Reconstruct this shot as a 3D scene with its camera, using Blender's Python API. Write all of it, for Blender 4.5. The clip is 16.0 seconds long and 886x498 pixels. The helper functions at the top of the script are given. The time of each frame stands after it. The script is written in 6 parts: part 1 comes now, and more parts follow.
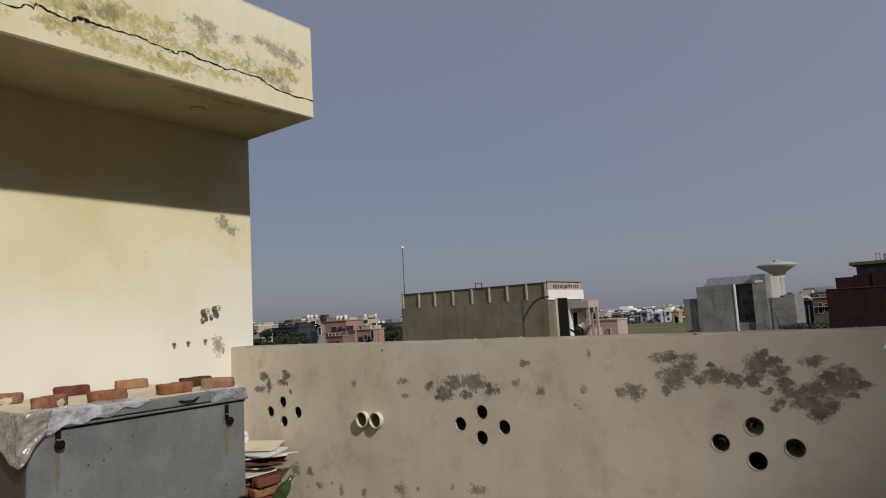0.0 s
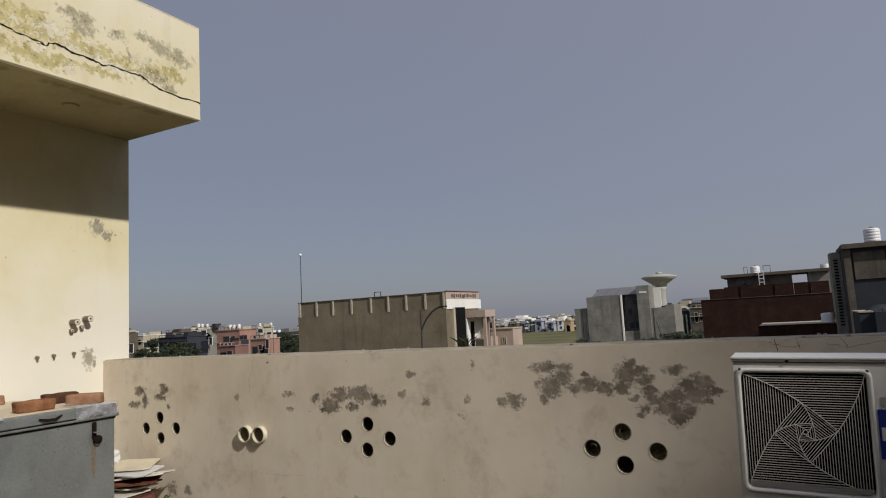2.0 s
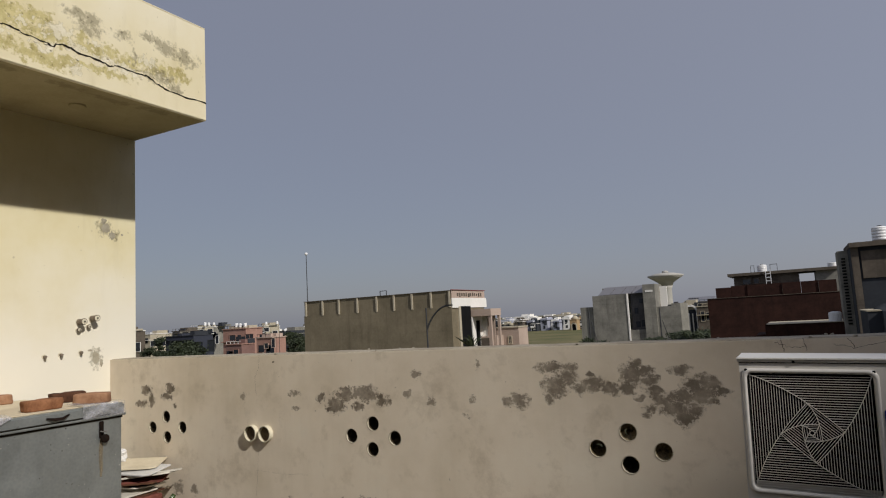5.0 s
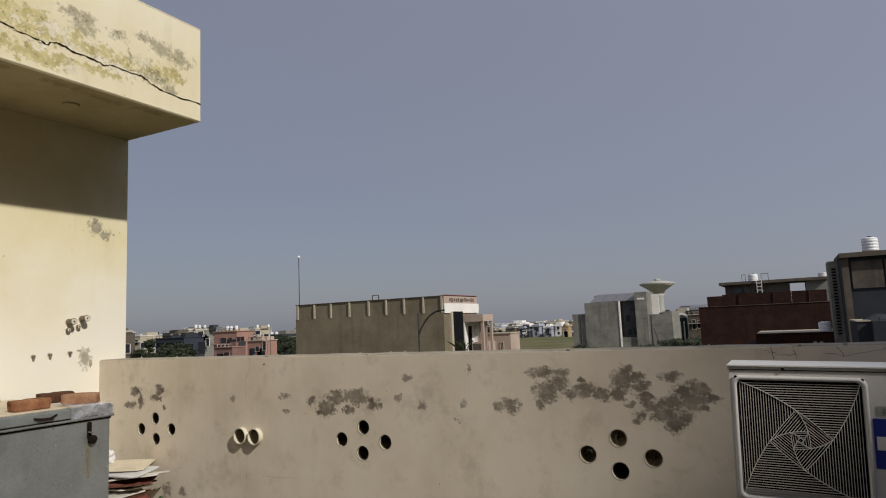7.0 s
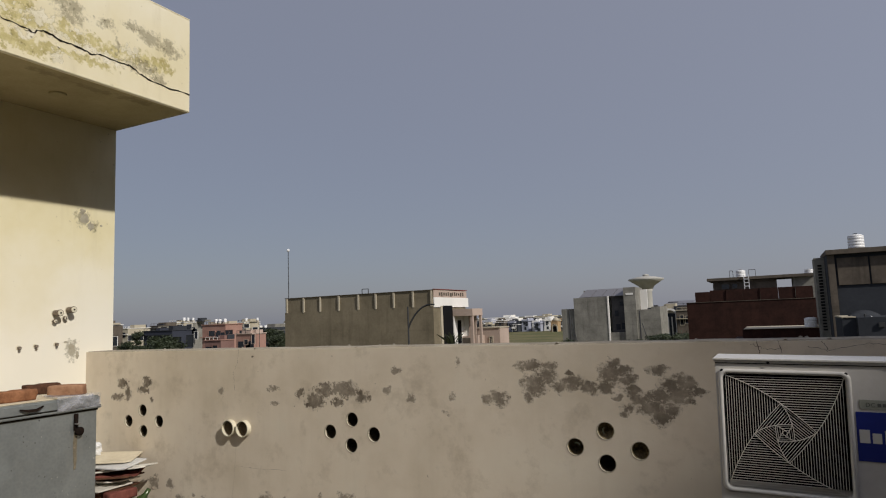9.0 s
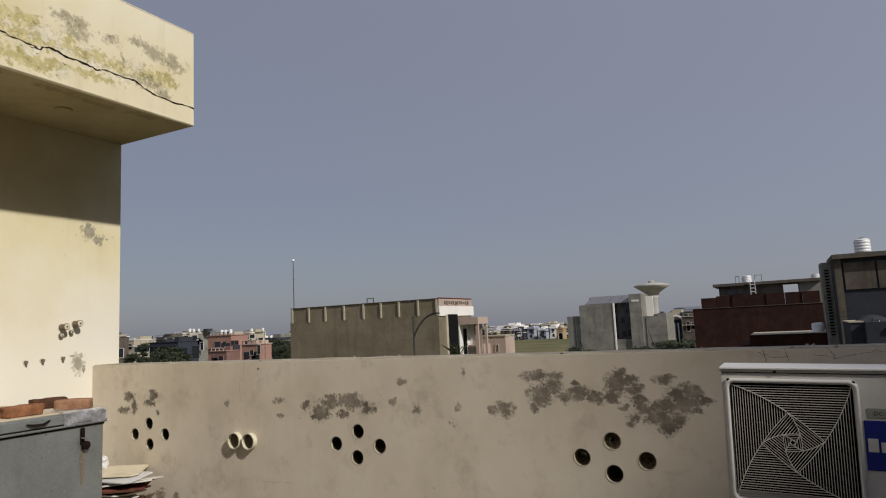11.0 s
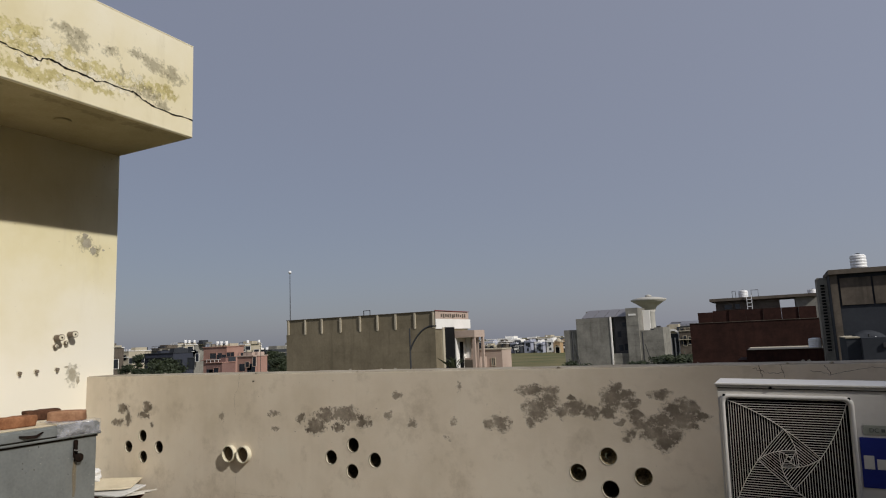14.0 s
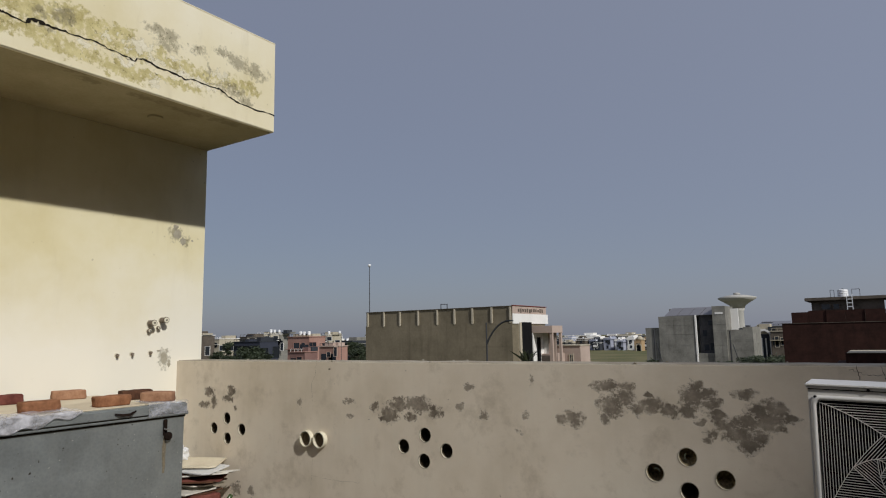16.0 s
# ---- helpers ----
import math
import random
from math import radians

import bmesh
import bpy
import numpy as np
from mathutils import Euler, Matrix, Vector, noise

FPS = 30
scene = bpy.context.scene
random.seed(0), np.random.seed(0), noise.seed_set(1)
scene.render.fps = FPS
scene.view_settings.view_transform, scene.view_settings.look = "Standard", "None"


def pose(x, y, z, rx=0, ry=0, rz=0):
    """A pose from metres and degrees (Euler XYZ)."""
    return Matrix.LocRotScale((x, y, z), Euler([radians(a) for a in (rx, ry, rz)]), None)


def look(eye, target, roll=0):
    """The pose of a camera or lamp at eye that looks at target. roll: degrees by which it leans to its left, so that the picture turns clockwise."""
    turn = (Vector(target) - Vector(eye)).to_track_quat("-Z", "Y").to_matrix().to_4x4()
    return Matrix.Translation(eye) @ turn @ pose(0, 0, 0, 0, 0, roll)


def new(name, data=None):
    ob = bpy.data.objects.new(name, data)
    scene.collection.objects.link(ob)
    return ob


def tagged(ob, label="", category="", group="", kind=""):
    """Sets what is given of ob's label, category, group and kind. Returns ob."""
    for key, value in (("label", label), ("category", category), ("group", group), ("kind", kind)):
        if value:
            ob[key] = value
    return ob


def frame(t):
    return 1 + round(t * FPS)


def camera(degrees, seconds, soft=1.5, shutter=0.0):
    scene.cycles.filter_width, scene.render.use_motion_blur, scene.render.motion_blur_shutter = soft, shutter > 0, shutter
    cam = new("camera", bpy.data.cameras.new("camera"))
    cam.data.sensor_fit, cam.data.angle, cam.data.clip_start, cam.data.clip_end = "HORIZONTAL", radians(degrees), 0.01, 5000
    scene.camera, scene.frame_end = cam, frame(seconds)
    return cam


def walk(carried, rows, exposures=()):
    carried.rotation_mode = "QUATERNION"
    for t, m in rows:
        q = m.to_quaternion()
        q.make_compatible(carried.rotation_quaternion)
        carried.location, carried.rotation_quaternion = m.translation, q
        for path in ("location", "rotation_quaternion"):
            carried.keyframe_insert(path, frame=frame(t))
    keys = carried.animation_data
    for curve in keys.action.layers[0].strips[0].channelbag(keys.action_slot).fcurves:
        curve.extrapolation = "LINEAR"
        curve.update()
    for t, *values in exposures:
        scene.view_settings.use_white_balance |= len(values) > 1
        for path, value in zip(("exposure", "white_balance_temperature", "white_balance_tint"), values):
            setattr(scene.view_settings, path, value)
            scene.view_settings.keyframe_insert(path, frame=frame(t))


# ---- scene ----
cam = camera(68.8, 16.0, soft=1.1)
PATH = [
    (0, (0.347, 0.485, 1.502), (-0.846, 2.077, 1.712), -3.2),
    (0.5, (0.359, 0.497, 1.506), (-0.787, 2.124, 1.703), -3.6),
    (1, (0.379, 0.507, 1.507), (-0.678, 2.193, 1.705), -3.4),
    (1.5, (0.399, 0.51, 1.511), (-0.599, 2.23, 1.724), -3.3),
    (2, (0.421, 0.511, 1.513), (-0.512, 2.267, 1.733), -3.2),
    (2.5, (0.426, 0.511, 1.513), (-0.489, 2.275, 1.744), -3.0),
    (3, (0.425, 0.509, 1.515), (-0.515, 2.259, 1.754), -3.1),
    (5.3, (0.424, 0.513, 1.519), (-0.524, 2.26, 1.735), -3.2),
    (5.5, (0.426, 0.522, 1.512), (-0.511, 2.276, 1.73), -3.1),
    (6, (0.423, 0.512, 1.516), (-0.509, 2.266, 1.745), -3.0),
    (6.5, (0.421, 0.51, 1.511), (-0.513, 2.264, 1.74), -2.6),
    (7, (0.425, 0.51, 1.512), (-0.503, 2.267, 1.744), -2.5),
    (7.5, (0.43, 0.505, 1.512), (-0.484, 2.268, 1.747), -2.2),
    (8, (0.433, 0.504, 1.508), (-0.482, 2.268, 1.732), -2.2),
    (8.5, (0.43, 0.503, 1.507), (-0.474, 2.273, 1.727), -2.3),
    (9, (0.427, 0.509, 1.505), (-0.475, 2.281, 1.718), -2.2),
    (9.2, (0.427, 0.511, 1.506), (-0.47, 2.285, 1.73), -2.0),
    (11.5, (0.434, 0.505, 1.519), (-0.476, 2.269, 1.761), -3.0),
    (12, (0.436, 0.508, 1.516), (-0.463, 2.278, 1.759), -3.1),
    (12.5, (0.443, 0.51, 1.517), (-0.443, 2.287, 1.752), -2.8),
    (13, (0.441, 0.505, 1.512), (-0.455, 2.278, 1.743), -2.8),
    (13.5, (0.443, 0.499, 1.522), (-0.445, 2.27, 1.796), -2.8),
    (14, (0.437, 0.502, 1.521), (-0.464, 2.266, 1.799), -2.4),
    (14.5, (0.445, 0.52, 1.522), (-0.435, 2.296, 1.785), -2.3),
    (15, (0.442, 0.528, 1.513), (-0.518, 2.261, 1.781), -1.1),
    (15.5, (0.439, 0.533, 1.517), (-0.622, 2.204, 1.802), -0.8),
    (16, (0.448, 0.542, 1.505), (-0.66, 2.185, 1.773), -1.1),
]
walk(cam, [(t, look(eye, target, roll)) for t, eye, target, roll in PATH], [(0, -0.18, 6380, 10.5), (1.5, -0.08, 6450, 10), (4, -0.02, 6550, 10), (12.5, -0.03, 6550, 10), (14.5, -0.01, 6400, 9.5), (16, -0.08, 6220, 9)])

# ---- world, sun, exposure ----
SUN_DIR = Vector((1.0, -0.36, 0.80)).normalized()
world = bpy.data.worlds.new("sky")
scene.world = world
world.use_nodes = True
wn = world.node_tree.nodes
sky = wn.new("ShaderNodeTexSky")
sky.sky_type = "NISHITA"
sky.sun_disc = False
sky.sun_elevation = math.asin(SUN_DIR.z)
sky.sun_rotation = math.atan2(SUN_DIR.x, SUN_DIR.y)
sky.air_density, sky.dust_density, sky.ozone_density = 1.0, 1.5, 2.0
# thin even summer haze over the whole sky
haze = wn.new("ShaderNodeMix")
haze.data_type, haze.blend_type = "RGBA", "MIX"
haze.inputs[0].default_value = 0.78
# the haze is brighter towards the sun
way = wn.new("ShaderNodeTexCoord")
toward = wn.new("ShaderNodeVectorMath")
toward.operation = "DOT_PRODUCT"
toward.inputs[1].default_value = SUN_DIR
world.node_tree.links.new(way.outputs["Generated"], toward.inputs[0])
glow = wn.new("ShaderNodeMath")
glow.operation = "MULTIPLY_ADD"
glow.inputs[1].default_value, glow.inputs[2].default_value = 0.38, 1.14
world.node_tree.links.new(toward.outputs["Value"], glow.inputs[0])
glare = wn.new("ShaderNodeVectorMath")
glare.operation = "SCALE"
glare.inputs[0].default_value = (2.44, 2.535, 3.12)
world.node_tree.links.new(glow.outputs[0], glare.inputs["Scale"])
world.node_tree.links.new(glare.outputs[0], haze.inputs[7])
world.node_tree.links.new(sky.outputs[0], haze.inputs[6])
world.node_tree.links.new(haze.outputs[2], wn["Background"].inputs["Color"])
wn["Background"].inputs["Strength"].default_value = 0.10
sun = new("sun", bpy.data.lights.new("sun", "SUN"))
sun.data.energy, sun.data.angle, sun.data.color = 3.25, radians(1.4), (1.0, 0.955, 0.88)
sun.matrix_world = look(SUN_DIR * 50, (0, 0, 0))


# ---- materials ----
def ramp_node(nt, fac, stops):
    r = nt.nodes.new("ShaderNodeValToRGB")
    els = r.color_ramp.elements
    while len(els) < len(stops):
        els.new(0.5)
    for e, (p, c) in zip(els, stops):
        e.position = p
        e.color = (*c, 1) if len(c) == 3 else c
    nt.links.new(fac, r.inputs[0])
    return r.outputs[0]


def noise_node(nt, vec, scale, detail=6.0, rough=0.6):
    n = nt.nodes.new("ShaderNodeTexNoise")
    n.inputs["Scale"].default_value, n.inputs["Detail"].default_value = scale, detail
    n.inputs["Roughness"].default_value = rough
    nt.links.new(vec, n.inputs["Vector"])
    return n.outputs[0]


def mixc(nt, fac, a, b, mode="MIX"):
    m = nt.nodes.new("ShaderNodeMix")
    m.data_type, m.blend_type = "RGBA", mode
    for sock, v in ((m.inputs[0], fac), (m.inputs[6], a), (m.inputs[7], b)):
        if isinstance(v, (int, float)):
            sock.default_value = v
        elif isinstance(v, tuple):
            sock.default_value = (*v, 1)
        else:
            nt.links.new(v, sock)
    return m.outputs[2]


def mth(nt, op, a, b=0.0, c=0.0, clamp=False):
    m = nt.nodes.new("ShaderNodeMath")
    m.operation, m.use_clamp = op, clamp
    for sock, v in zip(m.inputs, (a, b, c)):
        if isinstance(v, (int, float)):
            sock.default_value = v
        else:
            nt.links.new(v, sock)
    return m.outputs[0]


def start_mat(name, rough=0.8, metal=0.0):
    m = bpy.data.materials.new(name)
    m.use_nodes = True
    nt = m.node_tree
    p = nt.nodes["Principled BSDF"]
    p.inputs["Roughness"].default_value, p.inputs["Metallic"].default_value = rough, metal
    if rough >= 0.8:
        p.inputs["Specular IOR Level"].default_value = 0.15
    g = nt.nodes.new("ShaderNodeNewGeometry")
    return m, nt, p, g.outputs["Position"]


def bump(nt, p, height, strength=0.3, dist=0.01):
    b = nt.nodes.new("ShaderNodeBump")
    b.inputs["Strength"].default_value, b.inputs["Distance"].default_value = strength, dist
    nt.links.new(height, b.inputs["Height"])
    nt.links.new(b.outputs[0], p.inputs["Normal"])


def mottled(name, c1, c2, scale=3.0, fine=40.0, rough=0.85, metal=0.0, bs=0.25, bd=0.004, vary=0.0):
    """A surface of two close colours at two scales, with fine relief; vary: how much each piece differs."""
    m, nt, p, pos = start_mat(name, rough, metal)
    big = noise_node(nt, pos, scale)
    small = noise_node(nt, pos, fine, 4.0)
    f = mth(nt, "ADD", mth(nt, "MULTIPLY", big, 0.7), mth(nt, "MULTIPLY", small, 0.3))
    col = ramp_node(nt, f, [(0.32, c1), (0.68, c2)])
    if vary:
        info = nt.nodes.new("ShaderNodeObjectInfo")
        h = nt.nodes.new("ShaderNodeHueSaturation")
        h.inputs["Value"].default_value = 1.0
        nt.links.new(mth(nt, "MULTIPLY_ADD", info.outputs["Random"], vary * 2, 1 - vary), h.inputs["Value"])
        nt.links.new(col, h.inputs["Color"])
        col = h.outputs[0]
    nt.links.new(col, p.inputs["Base Color"])
    bump(nt, p, small, bs, bd)
    return m


def weathered(name, c1, c2, scale, dirt, coarse=0.9):
    """A far rendered wall: patchy colour, rain streaks and faint level bands left by the shuttering."""
    m, nt, p, pos = start_mat(name, 0.9)
    patchy = mth(nt, "MULTIPLY_ADD", noise_node(nt, pos, scale, 7.0, 0.68), 0.75, mth(nt, "MULTIPLY", noise_node(nt, pos, 5.0, 5.0), 0.25))
    col = ramp_node(nt, patchy, [(0.36, c1), (0.64, c2)])
    for size, low, gain, amount in (((2.2, 2.2, 0.16), 0.52, 4.0, 0.55), ((0.10, 0.10, 2.4), 0.55, 4.0, 0.40)):
        mp = nt.nodes.new("ShaderNodeMapping")
        mp.inputs["Scale"].default_value = tuple(v * coarse for v in size)
        nt.links.new(pos, mp.inputs[0])
        f = mth(nt, "MULTIPLY", mth(nt, "SUBTRACT", noise_node(nt, mp.outputs[0], 1.0, 6.0, 0.65), low), gain, clamp=True)
        col = mixc(nt, mth(nt, "MULTIPLY", f, amount), col, dirt)
    nt.links.new(col, p.inputs["Base Color"])
    bump(nt, p, patchy, 0.3, 0.03)
    return m


def plain(name, c, rough=0.5, metal=0.0):
    d = tuple(v * 0.82 for v in c)
    return mottled(name, d, c, 2.0, 60.0, rough, metal, 0.08, 0.001)


def blobs(nt, pos, spots, axes, drift_by=0.05, wscale=14.0):
    """A soft mask (1 inside, 0 outside) of worn spots: rows of (a, b, half width, half height) on two axes, and a noise for its rims."""
    drift = nt.nodes.new("ShaderNodeTexNoise")
    drift.inputs["Scale"].default_value, drift.inputs["Detail"].default_value = 16.0, 4.0
    nt.links.new(pos, drift.inputs["Vector"])
    shift = nt.nodes.new("ShaderNodeVectorMath")
    shift.operation = "MULTIPLY_ADD"
    shift.inputs[1].default_value = (drift_by * 2,) * 3
    nt.links.new(drift.outputs["Color"], shift.inputs[0])
    base = nt.nodes.new("ShaderNodeVectorMath")
    base.operation = "SUBTRACT"
    base.inputs[1].default_value = (drift_by,) * 3
    nt.links.new(pos, base.inputs[0])
    nt.links.new(base.outputs[0], shift.inputs[2])
    n = noise_node(nt, pos, wscale, 9.0, 0.68)
    total = None
    for a, b, ra, rb in spots:
        near = nt.nodes.new("ShaderNodeVectorMath")
        near.operation = "MULTIPLY_ADD"
        k, o = [0.0, 0.0, 0.0], [0.0, 0.0, 0.0]
        for axis, c, r in ((axes[0], a, ra), (axes[1], b, rb)):
            k[axis], o[axis] = 1 / (r * 1.3), -c / (r * 1.3)
        near.inputs[1].default_value, near.inputs[2].default_value = k, o
        nt.links.new(shift.outputs[0], near.inputs[0])
        far = nt.nodes.new("ShaderNodeVectorMath")
        far.operation = "LENGTH"
        nt.links.new(near.outputs[0], far.inputs[0])
        total = far.outputs["Value"] if total is None else mth(nt, "MINIMUM", total, far.outputs["Value"])
    return mth(nt, "MULTIPLY", mth(nt, "SUBTRACT", 1.0, total), 1.35, clamp=True), n


def ragged(nt, mask, n, cut, sharp, gain=1.7):
    """The worn part of a soft mask, torn by noise and never outside the mask."""
    v = mth(nt, "MULTIPLY_ADD", mth(nt, "SUBTRACT", n, 0.5), gain, mask)
    f = mth(nt, "MULTIPLY", mth(nt, "SUBTRACT", v, cut), sharp, clamp=True)
    return mth(nt, "MULTIPLY", f, mth(nt, "MULTIPLY", mask, 9.0, clamp=True))


# parapet plaster: beige lime wash with grey-brown worn spots
BRUSHED_SPOTS = [(-0.83, 1.22, 0.084, 0.03), (-0.71, 1.22, 0.04, 0.023), (-0.81, 1.12, 0.077, 0.065), (-0.73, 1.16, 0.057, 0.052), (-0.85, 1.05, 0.03, 0.03), (-0.67, 1.1, 0.034, 0.034), (-0.59, 1.13, 0.069, 0.04), (-0.5, 1.11, 0.058, 0.04), (-0.61, 1.18, 0.028, 0.017), (-0.39, 1.17, 0.061, 0.078), (-0.37, 1.23, 0.033, 0.042), (-0.3, 1.15, 0.049, 0.038), (-0.31, 1.2, 0.044, 0.016), (-0.28, 1.09, 0.044, 0.038), (-0.26, 1.06, 0.029, 0.027), (-0.42, 1.11, 0.064, 0.028), (-0.35, 1.06, 0.025, 0.016)]
BROAD_SPOTS = [(-0.14, 1.2, 0.056, 0.027), (-0.09, 1.13, 0.056, 0.037), (-0.01, 1.13, 0.052, 0.052), (-0.13, 1.07, 0.114, 0.031), (-0.06, 1.08, 0.089, 0.057), (-0.18, 1.01, 0.088, 0.052), (-0.14, 0.96, 0.057, 0.037), (-0.08, 1.0, 0.041, 0.036), (-0.23, 1.04, 0.043, 0.032), (0.05, 1.09, 0.047, 0.02), (-0.33, 0.99, 0.029, 0.03), (-0.28, 1.0, 0.02, 0.022), (0.0, 1.04, 0.035, 0.018), (-1.1, 1.03, 0.033, 0.031), (-1.03, 1.04, 0.057, 0.046)]
FLAKED_SPOTS = [(-2.47, 1.04, 0.039, 0.031), (-2.35, 1.0, 0.071, 0.067), (-2.33, 0.98, 0.066, 0.045), (-2.27, 1.06, 0.075, 0.048), (-2.14, 1.07, 0.116, 0.047), (-2.05, 1.06, 0.061, 0.054), (-1.97, 1.03, 0.056, 0.039), (-2.16, 0.99, 0.045, 0.029), (-2.25, 1.1, 0.055, 0.018), (-2.06, 1.11, 0.052, 0.018), (-4.27, 1.09, 0.061, 0.038), (-4.2, 1.02, 0.037, 0.065), (-4.32, 0.98, 0.069, 0.029), (-3.98, 1.1, 0.05, 0.046), (-4.02, 1.04, 0.072, 0.028), (-3.92, 0.97, 0.021, 0.022)]
SMALL_SPOTS = [(-1.61, 1.03, 0.038, 0.034), (-1.78, 1.07, 0.032, 0.025), (-1.29, 1.24, 0.018, 0.026), (-1.71, 1.19, 0.04, 0.024), (-1.33, 1.04, 0.028, 0.029), (-1.37, 0.95, 0.025, 0.019), (-3.19, 1.04, 0.036, 0.029), (-2.69, 1.07, 0.047, 0.028), (-2.69, 0.97, 0.042, 0.012), (-2.75, 1.06, 0.022, 0.016), (-3.71, 0.35, 0.04, 0.039), (-3.61, 0.27, 0.045, 0.03), (-3.37, 0.25, 0.031, 0.05), (-3.75, 0.23, 0.02, 0.017), (-2.78, 0.32, 0.058, 0.051), (-2.12, 0.39, 0.074, 0.039), (-3.13, 0.26, 0.023, 0.04), (-2.62, 0.34, 0.02, 0.019), (-2.32, 0.39, 0.019, 0.021), (-3.89, 0.35, 0.069, 0.054), (-3.47, 0.29, 0.025, 0.013)]


def parapet_material():
    m, nt, p, pos = start_mat("parapet_plaster", 0.9)
    grit = noise_node(nt, pos, 46.0, 5.0, 0.7)
    soft_mask, n = blobs(nt, pos, BRUSHED_SPOTS + BROAD_SPOTS, (0, 2), 0.035)
    hard_mask, _ = blobs(nt, pos, FLAKED_SPOTS, (0, 2), 0.03)
    faint_mask, _ = blobs(nt, pos, SMALL_SPOTS, (0, 2), 0.03)
    brush_map = nt.nodes.new("ShaderNodeMapping")
    brush_map.inputs["Scale"].default_value = (16.0, 16.0, 34.0)
    nt.links.new(pos, brush_map.inputs[0])
    brush = noise_node(nt, brush_map.outputs[0], 1.0, 7.0, 0.7)
    mixed = mth(nt, "MULTIPLY_ADD", brush, 0.35, mth(nt, "MULTIPLY_ADD", n, 0.30, mth(nt, "MULTIPLY", noise_node(nt, pos, 60.0, 6.0, 0.75), 0.35)))
    soft = mth(nt, "MULTIPLY", ragged(nt, soft_mask, mixed, 0.10, 1.7, 7.0), 0.90)
    film = mth(nt, "MULTIPLY", ragged(nt, soft_mask, n, 0.0, 0.8, 3.4), 0.50)
    hard = mth(nt, "MULTIPLY", ragged(nt, hard_mask, mth(nt, "MULTIPLY_ADD", n, 0.5, mth(nt, "MULTIPLY", noise_node(nt, pos, 42.0, 6.0, 0.75), 0.5)), 0.22, 2.8, 7.0), mth(nt, "MULTIPLY_ADD", noise_node(nt, pos, 5.0, 3.0), 1.6, 0.12, clamp=True))
    halo = mth(nt, "MULTIPLY", ragged(nt, hard_mask, brush, 0.02, 1.0, 4.0), 0.32)
    faint = mth(nt, "MULTIPLY", ragged(nt, faint_mask, mixed, 0.34, 2.2, 9.0), 0.72)
    worn = mth(nt, "MAXIMUM", mth(nt, "MAXIMUM", mth(nt, "MAXIMUM", soft, film), mth(nt, "MAXIMUM", hard, halo)), faint)
    chips = mth(nt, "MULTIPLY", mth(nt, "SUBTRACT", grit, 0.63), 12.0, clamp=True)
    worn = mth(nt, "MULTIPLY", worn, mth(nt, "MULTIPLY_ADD", chips, -0.55, 1.0, clamp=True))
    pits = mth(nt, "MULTIPLY", mth(nt, "SUBTRACT", noise_node(nt, pos, 13.0, 3.0, 0.5), 0.735), 26.0, clamp=True)
    flecks = mth(nt, "MULTIPLY", mth(nt, "SUBTRACT", noise_node(nt, pos, 34.0, 3.0, 0.55), 0.70), 14.0, clamp=True)
    near = mth(nt, "MULTIPLY", mth(nt, "SUBTRACT", noise_node(nt, pos, 2.3, 3.0), 0.47), 6.0, clamp=True)
    dark = mth(nt, "MAXIMUM", pits, mth(nt, "MULTIPLY", mth(nt, "MULTIPLY", flecks, near), 0.6))
    big = noise_node(nt, pos, 1.6, 5.0)
    fine = noise_node(nt, pos, 55.0, 5.0)
    wash = ramp_node(nt, big, [(0.30, (0.64, 0.555, 0.435)), (0.50, (0.735, 0.645, 0.525)), (0.70, (0.785, 0.708, 0.585))])
    streak_map = nt.nodes.new("ShaderNodeMapping")
    streak_map.inputs["Scale"].default_value = (9.0, 9.0, 0.7)
    nt.links.new(pos, streak_map.inputs[0])
    streak = noise_node(nt, streak_map.outputs[0], 1.0, 5.0)
    wash = mixc(nt, mth(nt, "MULTIPLY", mth(nt, "SUBTRACT", streak, 0.52), 0.6, clamp=True), wash, (0.44, 0.38, 0.285))
    stain = noise_node(nt, pos, 4.2, 7.0, 0.7)
    wash = mixc(nt, mth(nt, "MULTIPLY", mth(nt, "SUBTRACT", stain, 0.54), 3.4, clamp=True), wash, (0.47, 0.395, 0.30))
    wash = mixc(nt, mth(nt, "MULTIPLY", mth(nt, "SUBTRACT", 0.44, stain), 3.0, clamp=True), wash, (0.72, 0.655, 0.54))
    smudge = mth(nt, "MULTIPLY", mth(nt, "SUBTRACT", noise_node(nt, pos, 5.5, 6.0, 0.65), 0.59), 4.0, clamp=True)
    wash = mixc(nt, mth(nt, "MULTIPLY", smudge, 0.50), wash, (0.32, 0.275, 0.21))
    grey = ramp_node(nt, noise_node(nt, pos, 12.0, 7.0, 0.65), [(0.36, (0.115, 0.092, 0.070)), (0.50, (0.19, 0.158, 0.122)), (0.64, (0.33, 0.282, 0.222))])
    col = mixc(nt, dark, mixc(nt, worn, wash, grey), (0.085, 0.068, 0.048))
    nt.links.new(col, p.inputs["Base Color"])
    h = mth(nt, "SUBTRACT", mth(nt, "MULTIPLY_ADD", fine, 0.25, mth(nt, "MULTIPLY", big, 0.6)), mth(nt, "MULTIPLY", mth(nt, "MAXIMUM", worn, dark), 0.5))
    bump(nt, p, h, 0.35, 0.006)
    return m


